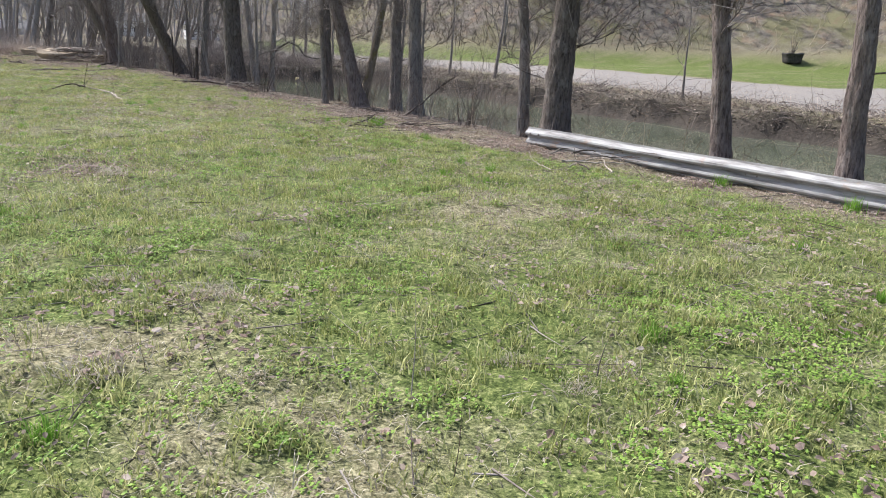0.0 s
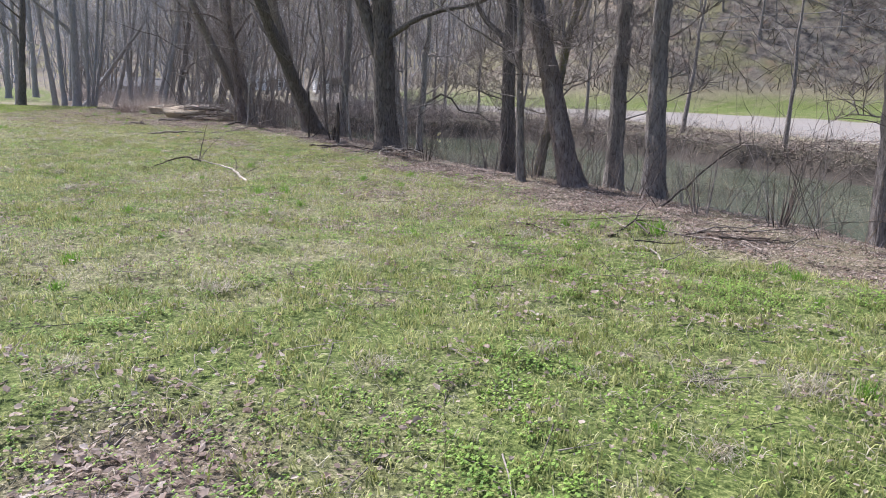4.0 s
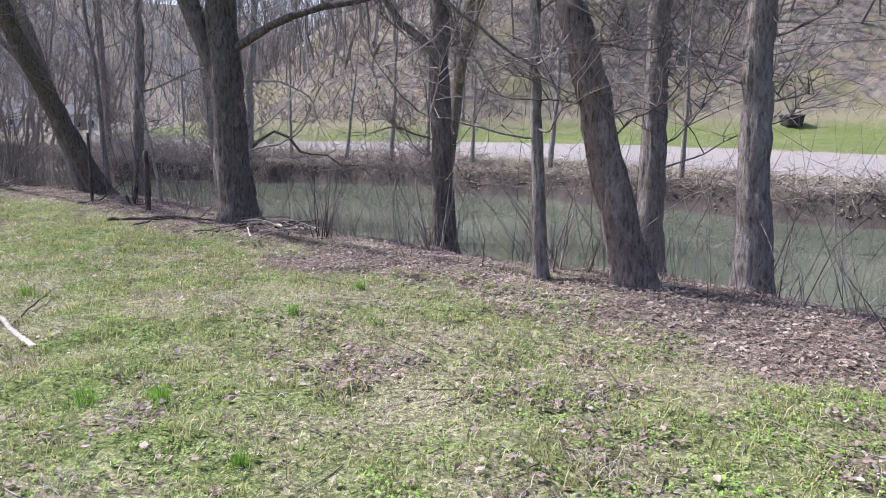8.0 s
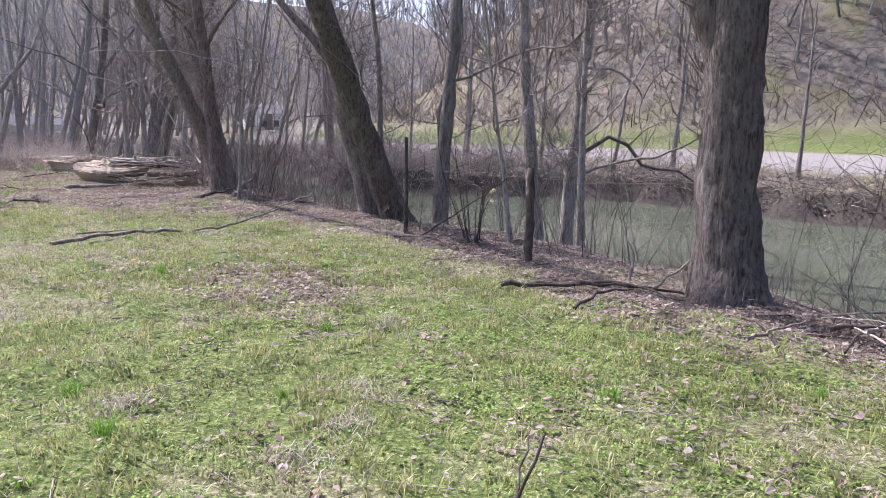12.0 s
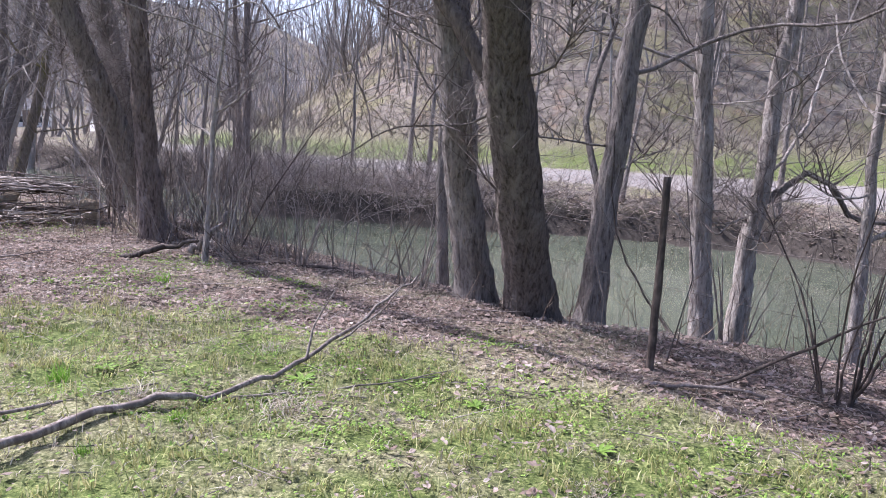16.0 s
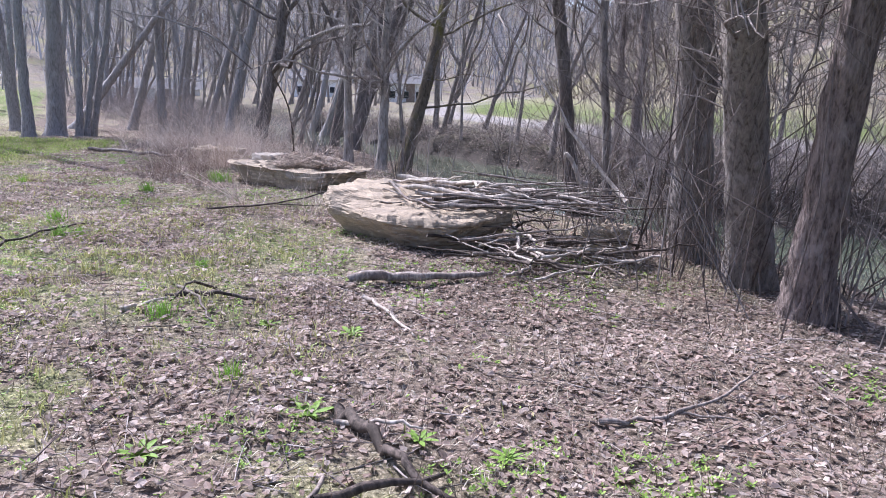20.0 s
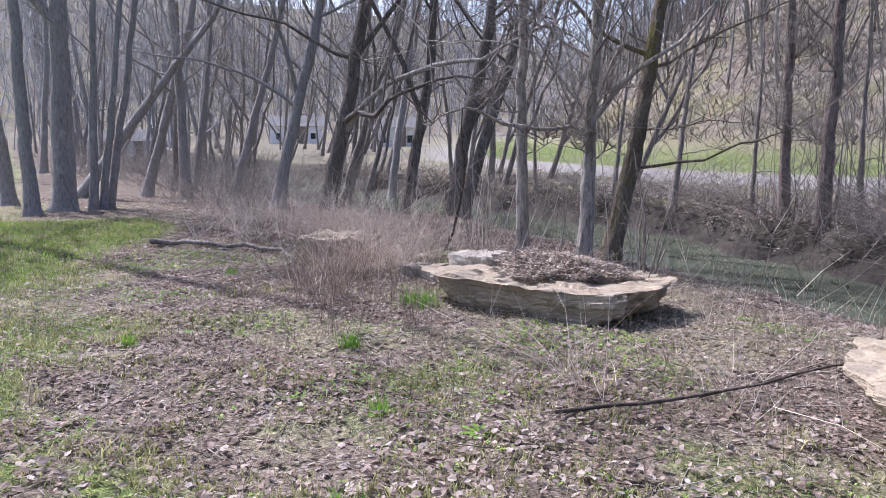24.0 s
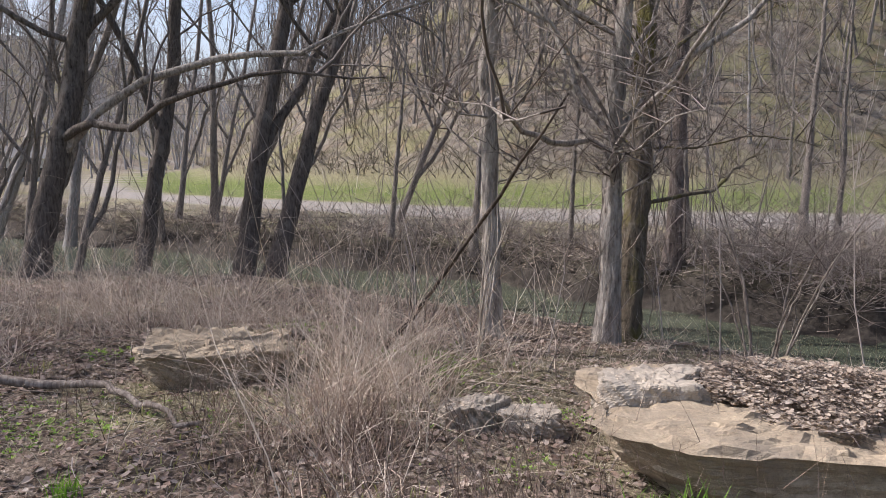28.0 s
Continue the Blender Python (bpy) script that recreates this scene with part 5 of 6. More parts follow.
fallen("long white-barked log lying over the stick pile", [
    (((38.55, 7.0, 0.5), (37.9, 7.35, 0.53), (37.0, 7.75, 0.56), (36.2, 8.1, 0.5)), 0.036, WOOD_PALE, "log"),
    (((38.2, 6.75, 0.46), (37.4, 7.1, 0.5), (36.5, 7.55, 0.5)), 0.03, WOOD_PALE, "branch"),
    (((38.45, 6.9, 0.48), (37.6, 7.0, 0.62), (36.9, 6.95, 0.72)), 0.016, WOOD_PALE, "branch")], 520, "fallen_log", "log")
heap("tangle of brushwood beside the slab", 36.2, 7.4, (0.4, 0.35), 60, (0.5, 1.4), (0.006, 0.018), 0.12, 680, (WOOD_GREY, WOOD_DARK, WOOD_PALE), None)
heap("low heap of dead branches on the bank edge", 11.3, 7.8, (0.7, 0.4), 22, (0.5, 1.5), (0.004, 0.013), 0.03, 760, (WOOD_GREY, WOOD_DARK), None)
heap("heap of broken branches at the bank", 20.6, 8.4, (0.45, 0.3), 24, (0.5, 1.3), (0.006, 0.02), 0.06, 800, (WOOD_GREY, WOOD_DARK, WOOD_PALE), None)
heap("brushwood by the fallen guardrail", 6.6, 8.0, (1.1, 0.3), 22, (0.4, 1.1), (0.005, 0.014), 0.04, 840, (WOOD_GREY, WOOD_DARK, WOOD_PALE), None)


# ---- guardrail lying along the lawn's edge ----
def guardrail():
    a, b = Vector(place(8.85, 8.42)), Vector(place(1.2, 8.62))
    along = (b - a).normalized()
    turn = math.degrees(math.atan2(along.y, along.x))
    top = empty("guardrail", a, "weathered steel guardrail beam lying on the ground along the lawn's edge", "guardrail")
    prof = [(0.0, 0.0), (0.006, 0.025), (0.075, 0.06), (0.083, 0.085), (0.075, 0.11), (0.02, 0.14), (0.016, 0.155), (0.02, 0.17), (0.075, 0.2), (0.083, 0.225), (0.075, 0.25), (0.006, 0.285), (0.0, 0.31)]
    outer = [(-y, z) for y, z in prof]
    inner = [(-y + 0.006, z) for y, z in reversed(prof)]
    ring = outer + inner
    L, n = (b - a).length, len(prof) * 2
    xs = np.linspace(0, L, 40)
    v = np.array([[(x, y + 0.012 * math.sin(x * 1.3), z + 0.006 * math.sin(x * 2.1)) for y, z in ring] for x in xs]).reshape(-1, 3)
    i, j = np.meshgrid(np.arange(39), np.arange(n), indexing="ij")
    k = (j + 1) % n
    me = mesh_of("beam", v, np.stack([i * n + j, (i + 1) * n + j, (i + 1) * n + k, i * n + k], -1).reshape(-1, 4), RAIL, False)
    bm = bmesh.new()
    bm.from_mesh(me)
    bmesh.ops.holes_fill(bm, edges=[e for e in bm.edges if e.is_boundary], sides=0)
    bmesh.ops.recalc_face_normals(bm, faces=bm.faces)
    bm.to_mesh(me)
    bm.free()
    m = pose(0, 0, -0.015, 0, 0, turn)
    flip = Matrix.Scale(1, 4) if (m.to_3x3() @ Vector((0, -1, 0))).dot(Vector((*DV, 0))) < 0 else Matrix.Scale(-1, 4, (0, 1, 0))
    top.matrix_basis = Matrix.Translation(a) @ m @ flip @ pose(0, 0, 0, 9, 0, 0)
    part("beam", me, top)
    bolt = bmesh.new()
    bmesh.ops.create_uvsphere(bolt, u_segments=10, v_segments=6, radius=0.016)
    bme = bpy.data.meshes.new("bolt")
    bolt.to_mesh(bme)
    bolt.free()
    bme.materials.append(WIRE)
    for x in (0.12, 0.3, 1.9, 3.8, 3.95, 5.7, 7.4):
        for z in (0.075, 0.235) if x < 0.4 else (0.155,):
            ob = part("bolt", bme, top)
            ob.location = (x, -0.086 if z != 0.155 else -0.02, z)


guardrail()


# ---- fence, cables, things across the creek ----
def strand(name, pts, radius, material, label, category, sag=0.05):
    line = []
    for p, q in zip(pts[:-1], pts[1:]):
        for t in np.linspace(0, 1, 9)[:-1]:
            c = Vector(p).lerp(Vector(q), t)
            line.append((c.x, c.y, c.z - sag * 4 * t * (1 - t)))
    line.append(tuple(pts[-1]))
    return tagged(new(name, mesh_of(name, *tube(line, [radius] * len(line), 5), material)), label, category)


for h in (0.62, 1.0):
    strand("fence_wire", [place(u, v, h + 0.08 * ((k % 3) - 1)) for k, (u, v) in enumerate(((1.5, 9.1), (8.77, 9.15), (11.01, 9.6), (15.5, 9.3), (19.1, 9.6), (22.2, 9.15), (24.42, 8.46), (28.9, 9.3), (34.6, 8.9), (38.7, 9.4), (45.8, 9.0), (54.3, 8.8)))],
           0.002, WIRE, "sagging rusty fence wire strung between the bank trees", "wire", 0.06)


def post(u, v, high, radius, seed, material, label):
    top = empty("fence_post", place(u, v, -0.1), label, "post", "fence posts")
    part("post", stick([(0, 0, 0), (0.02, 0.0, high * 0.5), (0.03, 0.02, high + 0.1)], radius, material, seed, 0.85, 10, 0.12), top)


post(24.42, 8.4, 1.02, 0.05, 900, WOOD_DARK, "cut-off grey trunk serving as a fence post")
post(27.1, 8.5, 1.33, 0.03, 902, WOOD_DARK, "thin dark fence post on the bank")
post(15.9, 50.5, 1.5, 0.06, 904, WOOD_GREY, "thin wooden post on the far lawn")
for h in (5.6, 6.5):
    strand("power_cable", [(*xy(-90, 46), h + 1), (*xy(-20, 46), h + 0.2), (*xy(58, 45), h), (*xy(120, 40), h + 1)], 0.02, CABLE, "black power cable along the foot of the hill", "cable", 0.9)
pole = empty("utility_pole", place(58, 45, -0.3), "weathered wooden utility pole at the foot of the hill", "pole")
part("pole", stick([(0, 0, 0), (0, 0, 4), (0.05, 0, 9)], 0.15, POLE, 906, 0.75, 12), pole)
part("crossarm", stick([(-0.9, 0.6, 8.2), (0, 0, 8.25), (0.9, -0.6, 8.2)], 0.06, POLE, 907, 1.0, 6), pole)


def planter():
    """A dark tub with flared, uneven walls, soil inside and a bare sapling."""
    top = empty("planter", on(24.4, 56.3), "dark flared tub planter with a bare sapling on the lawn", "planter")
    n = 48
    th = np.arange(n) * 2 * np.pi / n
    square = 1 / (np.abs(np.cos(th)) ** 5 + np.abs(np.sin(th)) ** 5) ** 0.2
    rows = [(0.5, 0.0), (0.53, 0.02), (0.57, 0.3), (0.62, 0.58), (0.65, 0.6), (0.65, 0.7), (0.6, 0.71), (0.58, 0.6), (0.5, 0.5)]
    v = np.concatenate([np.stack([k * square * np.cos(th), k * square * np.sin(th), z + 0.025 * np.sin(th * 5 + z * 9)], -1) for k, z in rows])
    i, j = np.meshgrid(np.arange(len(rows) - 1), np.arange(n), indexing="ij")
    k = (j + 1) % n
    part("tub", mesh_of("tub", v, np.stack([i * n + j, i * n + k, (i + 1) * n + k, (i + 1) * n + j], -1).reshape(-1, 4), TUB), top)
    ring = np.concatenate([np.stack([0.57 * square * np.cos(th), 0.57 * square * np.sin(th), 0 * th + 0.56], -1), [[0, 0, 0.62]]])
    part("soil", mesh_of("soil", ring, np.array([(k, (k + 1) % n, n) for k in range(n)]), SOIL), top)
    r = np.random.default_rng(5)
    vv, ff, _ = stems(np.tile([[0, 0, 0.55]], (26, 1)) + r.normal(0, 0.06, (26, 3)) * (1, 1, 0), units(r, 26, 2.4), r.uniform(0.6, 2.0, 26), r.normal(0, 0.12, (26, 3)), r.uniform(0.008, 0.02, 26), 3)
    part("sapling", mesh_of("sapling", vv, ff, TWIG), top, "bare sapling stems")


planter()


def cuboid(name, size, at, material, parent, label="", bevel=0.02):
    bm = bmesh.new()
    bmesh.ops.create_cube(bm, size=1)
    bmesh.ops.scale(bm, vec=size, verts=bm.verts)
    bmesh.ops.bevel(bm, geom=bm.edges[:], offset=bevel, segments=1, affect="EDGES")
    bmesh.ops.translate(bm, vec=at, verts=bm.verts)
    me = bpy.data.meshes.new(name)
    bm.to_mesh(me)
    bm.free()
    me.materials.append(material)
    return part(name, me, parent, label)


def house(u, v, w, d, h, turn, roof, label, windows=2):
    top = empty("house", place(u, v, -0.4), label, "house", "houses across the valley")
    top.rotation_euler[2] = radians(turn)
    cuboid("wall", (w, d, h + 0.4), (0, 0, h / 2 + 0.2), SIDING, top)
    bm = bmesh.new()
    e = 0.4
    pts = [bm.verts.new(p) for p in ((-w / 2 - e, -d / 2 - e, h + 0.3), (w / 2 + e, -d / 2 - e, h + 0.3), (w / 2 + e, d / 2 + e, h + 0.3), (-w / 2 - e, d / 2 + e, h + 0.3), (-w / 2 - e, 0, h + 0.3 + d * 0.3), (w / 2 + e, 0, h + 0.3 + d * 0.3))]
    for q in ((0, 1, 5, 4), (2, 3, 4, 5), (0, 4, 3), (1, 2, 5), (0, 3, 2, 1)):
        bm.faces.new([pts[k] for k in q])
    me = bpy.data.meshes.new("roof")
    bm.to_mesh(me)
    bm.free()
    me.materials.append(roof)
    part("roof", me, top)
    for k in range(windows):
        x = -w / 2 + w * (k + 0.5) / windows
        fr = cuboid("window", (0.8, 0.1, 0.9), (x, -d / 2 - 0.02, h * 0.58), SIDING, top)
        cuboid("pane", (0.64, 0.06, 0.74), (x, -d / 2 - 0.06, h * 0.58), PANE, fr, "", 0.01)
    cuboid("door", (0.95, 0.08, 2.05), (w * 0.12, -d / 2 - 0.03, 1.45), POLE, top)


house(108, 38, 4.4, 3.6, 2.1, 25, ROOF, "white sided house with a grey roof beyond the road", 3)
house(124, 14, 10, 4, 2.2, 30, ROOF, "long low white trailer house among the trees", 4)
house(132, 36, 6.5, 4.5, 2.3, 15, ROOF, "small white house with a grey roof beyond the road", 3)

ball = bmesh.new()
bmesh.ops.create_uvsphere(ball, u_segments=20, v_segments=12, radius=0.12)
for vert in ball.verts:
    vert.co.z *= 0.93
bme = bpy.data.meshes.new("ball")
ball.to_mesh(bme)
ball.free()
bme.materials.append(YELLOW)
bme.polygons.foreach_set("use_smooth", [True] * len(bme.polygons))
ob = tagged(new("ball", bme), "faded yellow ball caught at the far water's edge", "ball")
ob.location = (*xy(37.3, float(far_shore_v(37.3)) + 0.05), WATER + 0.12)


# ---- grass, leaves, clover ----
def blades(name, at, height, width, material, label, category, seed, flop=0.5, obj=True):
    """Bent grass blades of three triangles each."""
    r = np.random.default_rng(seed)
    n = len(at)
    az, az2 = r.uniform(0, 6.283, n), r.uniform(0, 6.283, n)
    side = np.stack([np.cos(az), np.sin(az), 0 * az], -1) * (width * r.uniform(0.7, 1.3, n))[:, None] / 2
    h = height * r.uniform(0.55, 1.35, n)
    f = flop * r.uniform(0.3, 1.4, n)
    over = np.stack([np.cos(az2) * f, np.sin(az2) * f, 0 * f], -1) * h[:, None]
    up = np.stack([0 * h, 0 * h, h], -1)
    mid = at + 0.55 * up + 0.35 * over
    tip = at + up * np.clip(1 - 0.3 * f, 0.25, 1)[:, None] + over
    v = np.stack([at - side, at + side, mid + side * 0.8, mid - side * 0.8, tip], 1).reshape(-1, 3)
    k = np.arange(n)[:, None] * 5
    f3 = np.concatenate([k + [[0, 1, 2]], k + [[0, 2, 3]], k + [[3, 2, 4]]], 1).reshape(-1, 3)
    me = mesh_of(name, v, f3, material, False)
    return tagged(new(name, me), label, category, kind="stuff") if obj else me


def sample(n, chance, seed, ulo=0.0, uhi=60.0, vlo=-4.5, vhi=10.2):
    r = np.random.default_rng(seed)
    us, vs = [], []
    got = 0
    while got < n:
        u, v = r.uniform(ulo, uhi, n), r.uniform(vlo, vhi, n)
        walked = np.interp(u, [0, 8, 18, 27, 36, 60], [0.5, 2.2, 3.2, 3.4, 3.2, 3.0])
        close = np.exp(-np.clip(np.abs(v - walked - 2.0) - 3.2, 0, None) / 2.5) * (1 - 0.6 * ramp(46, 58, u))
        ok = r.random(n) < chance(u, v) * close
        us.append(u[ok])
        vs.append(v[ok])
        got += ok.sum()
    return np.concatenate(us)[:n], np.concatenate(vs)[:n]


def clumpy(u, v):
    return 0.03 + 0.97 * ramp(0.43, 0.6, 0.5 * vnoise(u * 6, v * 6, 77) + 0.5 * vnoise(u * 15, v * 15, 78))


def lawn(name, n, chance, seed, material, label):
    u, v = sample(n, lambda a, b: greenness(a, b) ** 1.3 * clumpy(a, b) * chance(a), seed)
    tall = 0.03 + 0.06 * fbm(u * 2.4, v * 2.4, 81, 3) + 0.03 * ramp(0.6, 0.8, vnoise(u * 3, v * 3, 82))
    blades(name, spots(u, v, -0.004), tall, 0.0078, material, label, "grass", seed + 1, 0.7)


lawn("lawn_grass", 130000, lambda a: 1 - 0.7 * ramp(8, 14, a), 1001, GRASS, "short bright spring grass covering the lawn in patches")
lawn("worn_grass", 100000, lambda a: 0.15 + 0.85 * ramp(8, 14, a), 1031, OLIVE, "worn olive grass over the middle of the meadow")
u, v = sample(115000, lambda a, b: (0.8 - 0.74 * greenness(a, b)) * (1 - 0.5 * litter(a, b)), 1003)
blades("dry_grass", spots(u, v, -0.004), 0.05 + 0 * u, 0.006, THATCH, "dead straw-coloured grass among the green", "grass", 1004, 1.6)


r = np.random.default_rng(1033)
u, v = r.uniform(41, 52.5, 90000), r.uniform(-7, 5.3, 90000)
ok = r.random(90000) < strip(u, v) * (0.25 + 0.75 * clumpy(u * 0.5, v * 0.5))
blades("strip_grass", spots(u[ok], v[ok], -0.004), 0.07 + 0 * u[ok], 0.013, STRIP, "lush bright green grass in a band before the grove", "grass", 1034, 0.6)


def leaves(name, at, size, material, label, seed):
    """Oval dead leaves folded along the midrib, their edges curled up unevenly."""
    r = np.random.default_rng(seed)
    n = len(at)
    az, L = r.uniform(0, 6.283, n), r.uniform(*size, n)
    a = np.stack([np.cos(az), np.sin(az), r.normal(0, 0.18, n)], -1) * L[:, None] * 0.5
    b = np.stack([-np.sin(az), np.cos(az), r.normal(0, 0.22, n)], -1) * (L * r.uniform(0.2, 0.36, n))[:, None]
    lift = lambda lo, hi: np.stack([0 * L, 0 * L, L * r.uniform(lo, hi, n)], -1)
    c = at + np.stack([0 * L, 0 * L, 0.004 + r.random(n) * 0.014], -1)
    v = np.stack([c - a + lift(0, 0.15), c - a * 0.35 + b + lift(0, 0.3), c + a * 0.45 + b * 0.9 + lift(0, 0.35), c + a + lift(0, 0.25), c + a * 0.3 - b + lift(0, 0.35), c - a * 0.5 - b * 0.9 + lift(0, 0.3)], 1).reshape(-1, 3)
    k = np.arange(n)[:, None] * 6
    f = np.concatenate([k + [[0, 3, 2, 1]], k + [[0, 5, 4, 3]]], 1).reshape(-1, 4)
    return tagged(new(name, mesh_of(name, v, f, material, False)), label, "leaves", kind="stuff")


u, v = sample(135000, lambda a, b: litter(a, b) ** 1.5, 1005, vhi=11.2)
leaves("leaf_litter", spots(u, v, 0.025 * greenness(u, v)), (0.018, 0.058), LEAF, "brown curled oak and maple leaves lying thick along the bank", 1006)

u, v = sample(60000, lambda a, b: 0.35 + 0.65 * clumpy(a * 0.4, b * 0.4) * (1 - litter(a, b)), 1015)
leaves("lawn_debris", spots(u, v, 0.012 + 0.03 * vnoise(u * 40, v * 40, 99) * greenness(u, v)), (0.01, 0.034), DEBRIS, "small scraps of dead leaf scattered through the grass", 1016)

# dead leaves heaped on the broad slab
r = np.random.default_rng(41)
bx, by, bz = on(*xy(42.1, 6.88), -0.09)
ca, sa = math.cos(radians(-27)), math.sin(radians(-27))


def slab_heap(n, extra):
    q, th = np.sqrt(r.random(n)), r.uniform(0, 6.283, n)
    q = q * (0.72 + 0.5 * vnoise(th * 3, 0 * th, 8))
    lx, ly = q * np.cos(th) * 0.84 + 0.1, q * np.sin(th) * 0.48 + 0.17
    tall = 0.38 - 0.01 * lx + extra * r.random(n) * np.clip(1.2 - q, 0.1, 1) * (0.5 + fbm(lx * 5, ly * 5, 6, 3))
    return np.stack([bx + lx * ca - ly * sa, by + lx * sa + ly * ca, bz + tall], -1)


leaves("slab_leaves", slab_heap(9000, 0.19), (0.018, 0.045), HEAP, "dead leaves and twigs heaped on top of the broad slab", 1010)

u, v = sample(85000, lambda a, b: greenness(a, b) * (0.12 + ramp(0.46, 0.6, fbm(a * 0.8, b * 0.8, 91, 3))) * clumpy(a * 0.8, b * 0.8) * (1 - 0.45 * ramp(9, 14, a) - 0.4 * ramp(27, 32, a)), 1007, uhi=44)
r = np.random.default_rng(1008)
c = spots(u, v, 0.0)
c[:, 2] += r.uniform(0.015, 0.045, len(u))
pieces = []
for k in range(3):
    az = r.uniform(0, 0.4, len(u)) + k * 2.094 + r.uniform(0, 6.283)
    d = np.stack([np.cos(az), np.sin(az), r.normal(0.1, 0.25, len(u))], -1) * r.uniform(0.007, 0.012, len(u))[:, None]
    s_ = np.stack([-np.sin(az), np.cos(az), r.normal(0, 0.2, len(u))], -1) * r.uniform(0.005, 0.008, len(u))[:, None]
    vv = np.stack([c, c + d * 0.7 + s_, c + d * 1.5, c + d * 0.7 - s_], 1).reshape(-1, 3)
    pieces.append((vv, np.arange(len(vv)).reshape(-1, 4)))
tagged(new("clover", mesh_of("clover", *joined(pieces), CLOVER, False)), "low clover leaves in the lush patches of lawn", "clover", kind="stuff")

# lush tufts that stand out of the lawn
r = np.random.default_rng(51)
tuft_me = []
for k in range(4):
    p = np.zeros((70, 3))
    p[:, :2] = r.normal(0, 0.035, (70, 2))
    tuft_me.append(blades("grass_tuft", p, 0.13 + 0 * p[:, 0], 0.006, LUSH, "", "", 1100 + k, 0.55, False))
TUFTS = [(39.04, 3.57, 1.2), (40.16, 4.29, 0.9), (35.92, 3.18, 1.0), (35.54, 4.13, 0.9), (41.45, 4.66, 1.1), (42.34, 5.79, 1.5), (42.5, 5.7, 1.3), (38.4, 3.6, 0.9), (38.3, 3.75, 0.8), (5.2, 8.2, 1.3), (3.6, 8.2, 1.4),
         (12.0, 7.4, 1.2), (11.6, 7.3, 1.3), (33.0, 4.1, 0.9), (34.4, 4.3, 0.8), (37.0, 4.6, 0.8), (40.0, 2.2, 1.0), (42.0, 3.2, 0.9), (44.6, 4.6, 0.9)]
TUFTS += [(r.uniform(1.5, 32), r.uniform(-1.5, 7.2), r.uniform(0.4, 1.0)) for k in range(110)]
for k, (a, b, size) in enumerate(TUFTS):
    ob = tagged(new("grass_tuft", tuft_me[k % 4]), "lush bright green grass tuft standing out of the ground", "grass tuft", "grass tufts")
    ob.matrix_world = pose(*place(a, b, -0.01), 0, 0, r.uniform(0, 360)) @ Matrix.Scale(size, 4)

# matted brown tussocks where last year's grass has died back
dead_me = []
for k in range(4):
    p = np.zeros((110, 3))
    p[:, :2] = r.normal(0, 0.07, (110, 2))
    dead_me.append(blades("dead_tussock", p, 0.075 + 0 * p[:, 0], 0.006, THATCH, "", "", 1140 + k, 1.5, False))
for k in range(150):
    a, b = r.uniform(0.8, 31), r.uniform(-1.5, 7.0)
    ob = tagged(new("dead_tussock", dead_me[k % 4]), "matted tussock of dead straw-brown grass on the lawn", "grass tussock", "dead tussocks")
    ob.matrix_world = pose(*place(a, b, -0.005), 0, 0, r.uniform(0, 360)) @ Matrix.Scale(r.uniform(0.5, 1.25), 4)


WEEDS = [(26.51, 6.95), (26.11, 7.61), (27.39, 7.03), (33.88, 4.53), (33.48, 4.87), (33.78, 3.83), (33.24, 5.16), (28.2, 6.4), (29.1, 5.6), (25.3, 6.4), (30.6, 5.2), (34.9, 5.1), (35.3, 4.7), (26.9, 5.2), (23.9, 6.7), (39.6, 4.6)]


def leaf_mesh(L, w, up):
    """A long bent leaf with a raised midrib."""
    vs = []
    for t, wide in ((0, 0.35), (0.3, 0.9), (0.6, 1.0), (0.85, 0.7), (1, 0.08)):
        z = L * up * t * (1 - 0.55 * t)
        vs += [(L * t, -w * wide, z + 0.004), (L * t, 0, z), (L * t, w * wide, z + 0.004)]
    return mesh_of("leaf", vs, [(3 * i + j, 3 * i + j + 1, 3 * i + j + 4, 3 * i + j + 3) for i in range(4) for j in range(2)], CLOVER)


weed_leaf = [leaf_mesh(0.1, 0.014, 0.5), leaf_mesh(0.08, 0.013, 0.8), leaf_mesh(0.12, 0.017, 0.4)]
for k, (a, b) in enumerate(WEEDS):
    top = empty("leafy_weed", place(a, b), "green broad-leaved weed sprouting through dead leaves", "weed", "leafy weeds")
    for j in range(9):
        ob = part("leaf", weed_leaf[(j + k) % 3], top)
        ob.rotation_euler[2] = 2.4 * j + 0.7 * k
        ob.scale = (1, 1, 1) if k % 2 else (0.75, 0.75, 0.75)

# dry stalks and small twigs strewn over the ground
r = np.random.default_rng(61)
u, v = sample(11000, lambda a, b: 0.2 + 0.8 * litter(a, b), 1009)
d = r.normal(0, 1, (len(u), 3)) * (1, 1, 0.08)
d /= np.linalg.norm(d, axis=1, keepdims=True)
vv, ff, _ = stems(spots(u, v, 0.012), d, r.uniform(0.08, 0.55, len(u)), r.normal(0, 0.12, (len(u), 3)) * (1, 1, 0.2), r.uniform(0.0018, 0.0055, len(u)), 3)
tagged(new("small_twigs", mesh_of("small_twigs", vv, ff, TWIG)), "small dead twigs strewn over grass and leaves", "twigs", kind="stuff")
u, v = sample(4200, lambda a, b: (ramp(29, 33, a) * 0.95 + 0.05) * ramp(0.4, 0.62, vnoise(a * 1.5, b * 1.5, 95)), 1013, uhi=50)
vv, ff, _ = stems(spots(u, v), units(r, len(u), 2.5), r.uniform(0.12, 0.5, len(u)), r.normal(0, 0.15, (len(u), 3)), r.uniform(0.001, 0.0025, len(u)), 3)
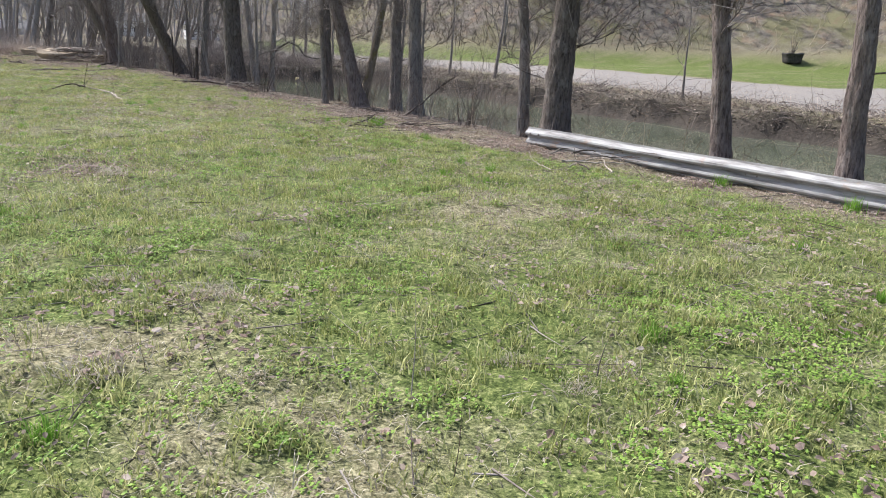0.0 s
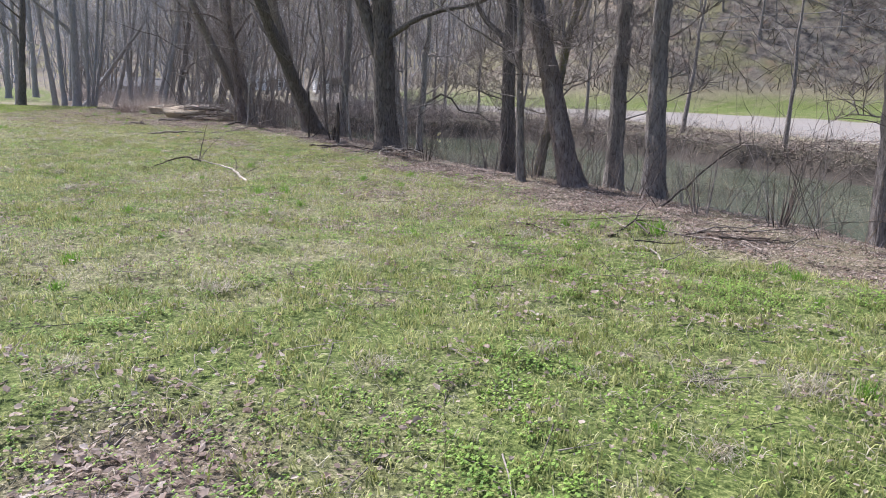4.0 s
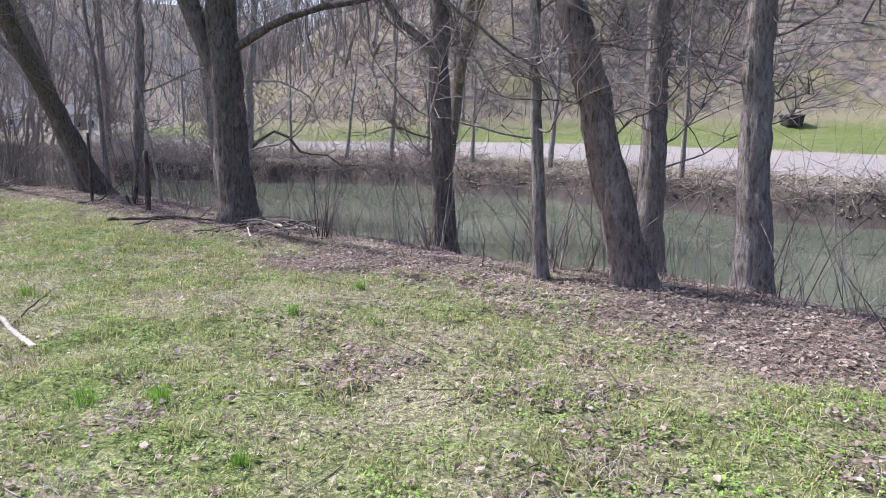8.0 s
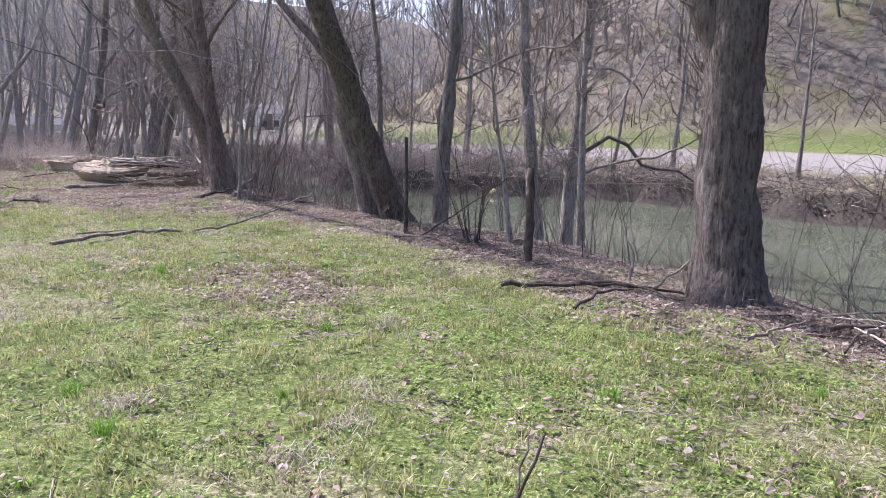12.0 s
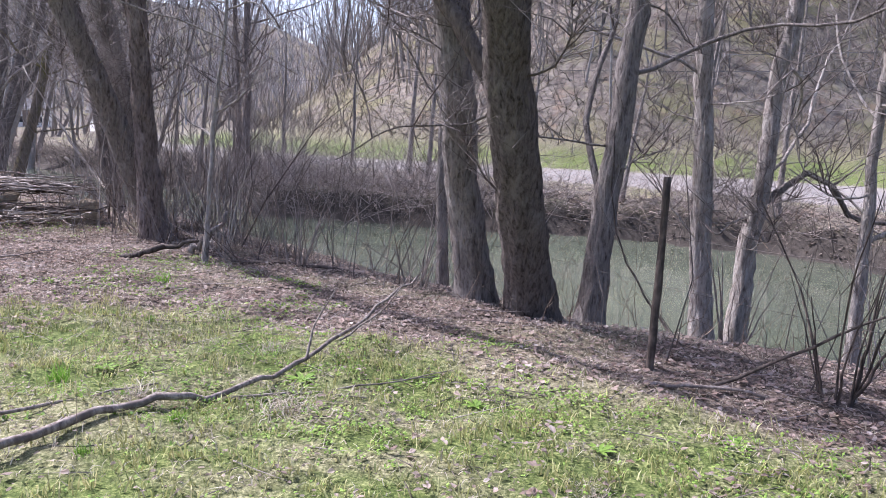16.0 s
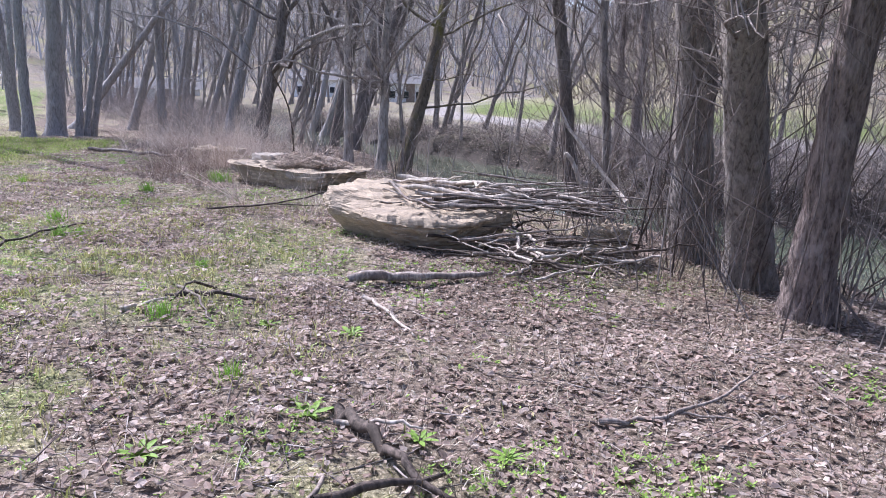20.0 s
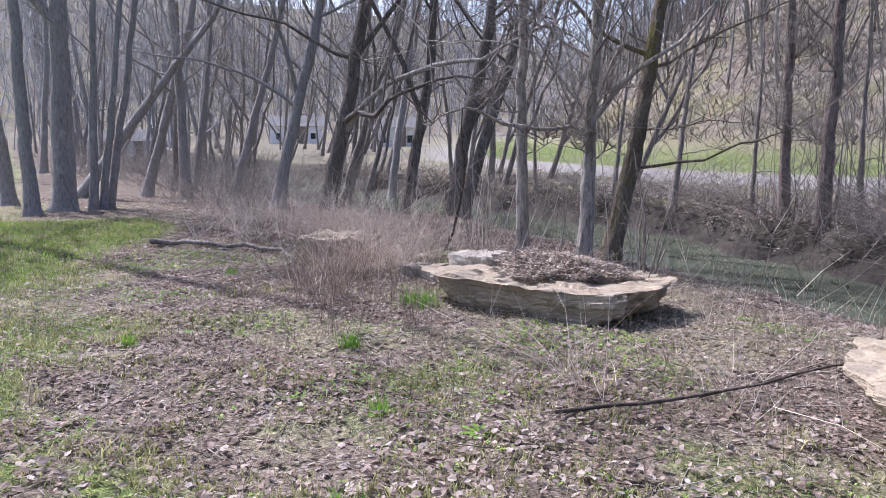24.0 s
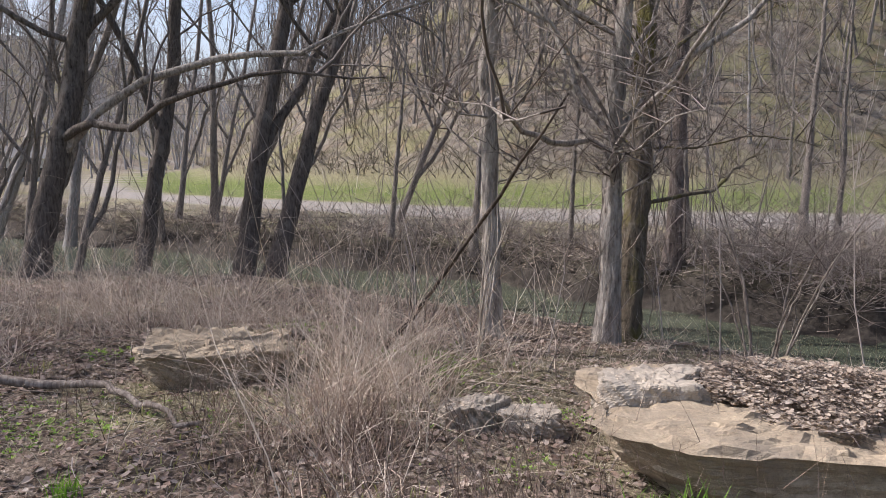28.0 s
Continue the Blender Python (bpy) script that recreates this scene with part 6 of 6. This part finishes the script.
tagged(new("standing_stalks", mesh_of("standing_stalks", vv, ff, BRIAR)), "thin brown stalks standing in the worn ground", "stalks", kind="stuff")

# a mat of fine dead stalks and twigs on the slab's leaves
r = np.random.default_rng(62)
n = 1600
d = r.normal(0, 1, (n, 3)) * (1, 1, 0.25)
d /= np.linalg.norm(d, axis=1, keepdims=True)
vv, ff, _ = stems(slab_heap(n, 0.2), d, r.uniform(0.08, 0.3, n), r.normal(0, 0.2, (n, 3)), r.uniform(0.001, 0.003, n), 3)
tagged(new("slab_twigs", mesh_of("slab_twigs", vv, ff, TWIG)), "fine dead twigs tangled in the leaves on the slab", "twigs", kind="stuff")

# small green weeds sprouting through the worn ground
u, v = sample(15000, lambda a, b: ramp(0.48, 0.68, fbm(a * 1.6, b * 1.6, 97, 4)) * (1 - greenness(a, b)), 1019, ulo=12, uhi=47, vhi=8.2)
r = np.random.default_rng(1020)
c = spots(u, v, 0.01)
pieces = []
for k in range(4):
    az = r.uniform(0, 0.5, len(u)) + k * 1.571
    d = np.stack([np.cos(az), np.sin(az), r.uniform(0.2, 0.9, len(u))], -1) * r.uniform(0.012, 0.03, len(u))[:, None]
    s_ = np.stack([-np.sin(az), np.cos(az), 0 * az], -1) * r.uniform(0.004, 0.009, len(u))[:, None]
    vv = np.stack([c, c + d * 0.6 + s_, c + d, c + d * 0.6 - s_], 1).reshape(-1, 3)
    pieces.append((vv, np.arange(len(vv)).reshape(-1, 4)))
tagged(new("weed_sprouts", mesh_of("weed_sprouts", *joined(pieces), CLOVER, False)), "small green weeds sprouting through leaves and bare earth", "weeds", kind="stuff")

# dead leaves and stalk litter matted over the far bank
r = np.random.default_rng(63)
u = r.uniform(-8, 62, 15000)
v = far_shore_v(u) + 0.05 + 2.0 * r.random(15000) ** 1.3
leaves("far_bank_litter", spots(u, v, 0.03), (0.03, 0.1), BANK_MAT, "dead leaves and stalks matted over the far bank", 1021)

# one dandelion in flower
base = Vector(place(26.02, 4.68))
flower = empty("dandelion", base, "small orange-yellow dandelion in flower on the lawn", "flower")
part("stem", stick([(0, 0, 0), (0.004, 0.003, 0.03), (0.006, 0.004, 0.06)], 0.002, LUSH, 71, 0.9, 6, 0.1), flower)
th = np.arange(24) * 2 * np.pi / 24
rays = np.concatenate([np.stack([0.006 + q * np.cos(th), 0.004 + q * np.sin(th), 0 * th + 0.06 + z + 0.003 * (np.arange(24) % 2)], -1) for q, z in ((0.02, 0.004), (0.013, 0.012), (0.004, 0.013))])
i, j = np.meshgrid(np.arange(2), np.arange(24), indexing="ij")
k = (j + 1) % 24
part("flower_head", mesh_of("flower_head", rays, np.stack([i * 24 + j, i * 24 + k, (i + 1) * 24 + k, (i + 1) * 24 + j], -1).reshape(-1, 4), plain("dandelion petals", (0.7, 0.33, 0.03), 0.7)), flower, "orange-yellow petals")
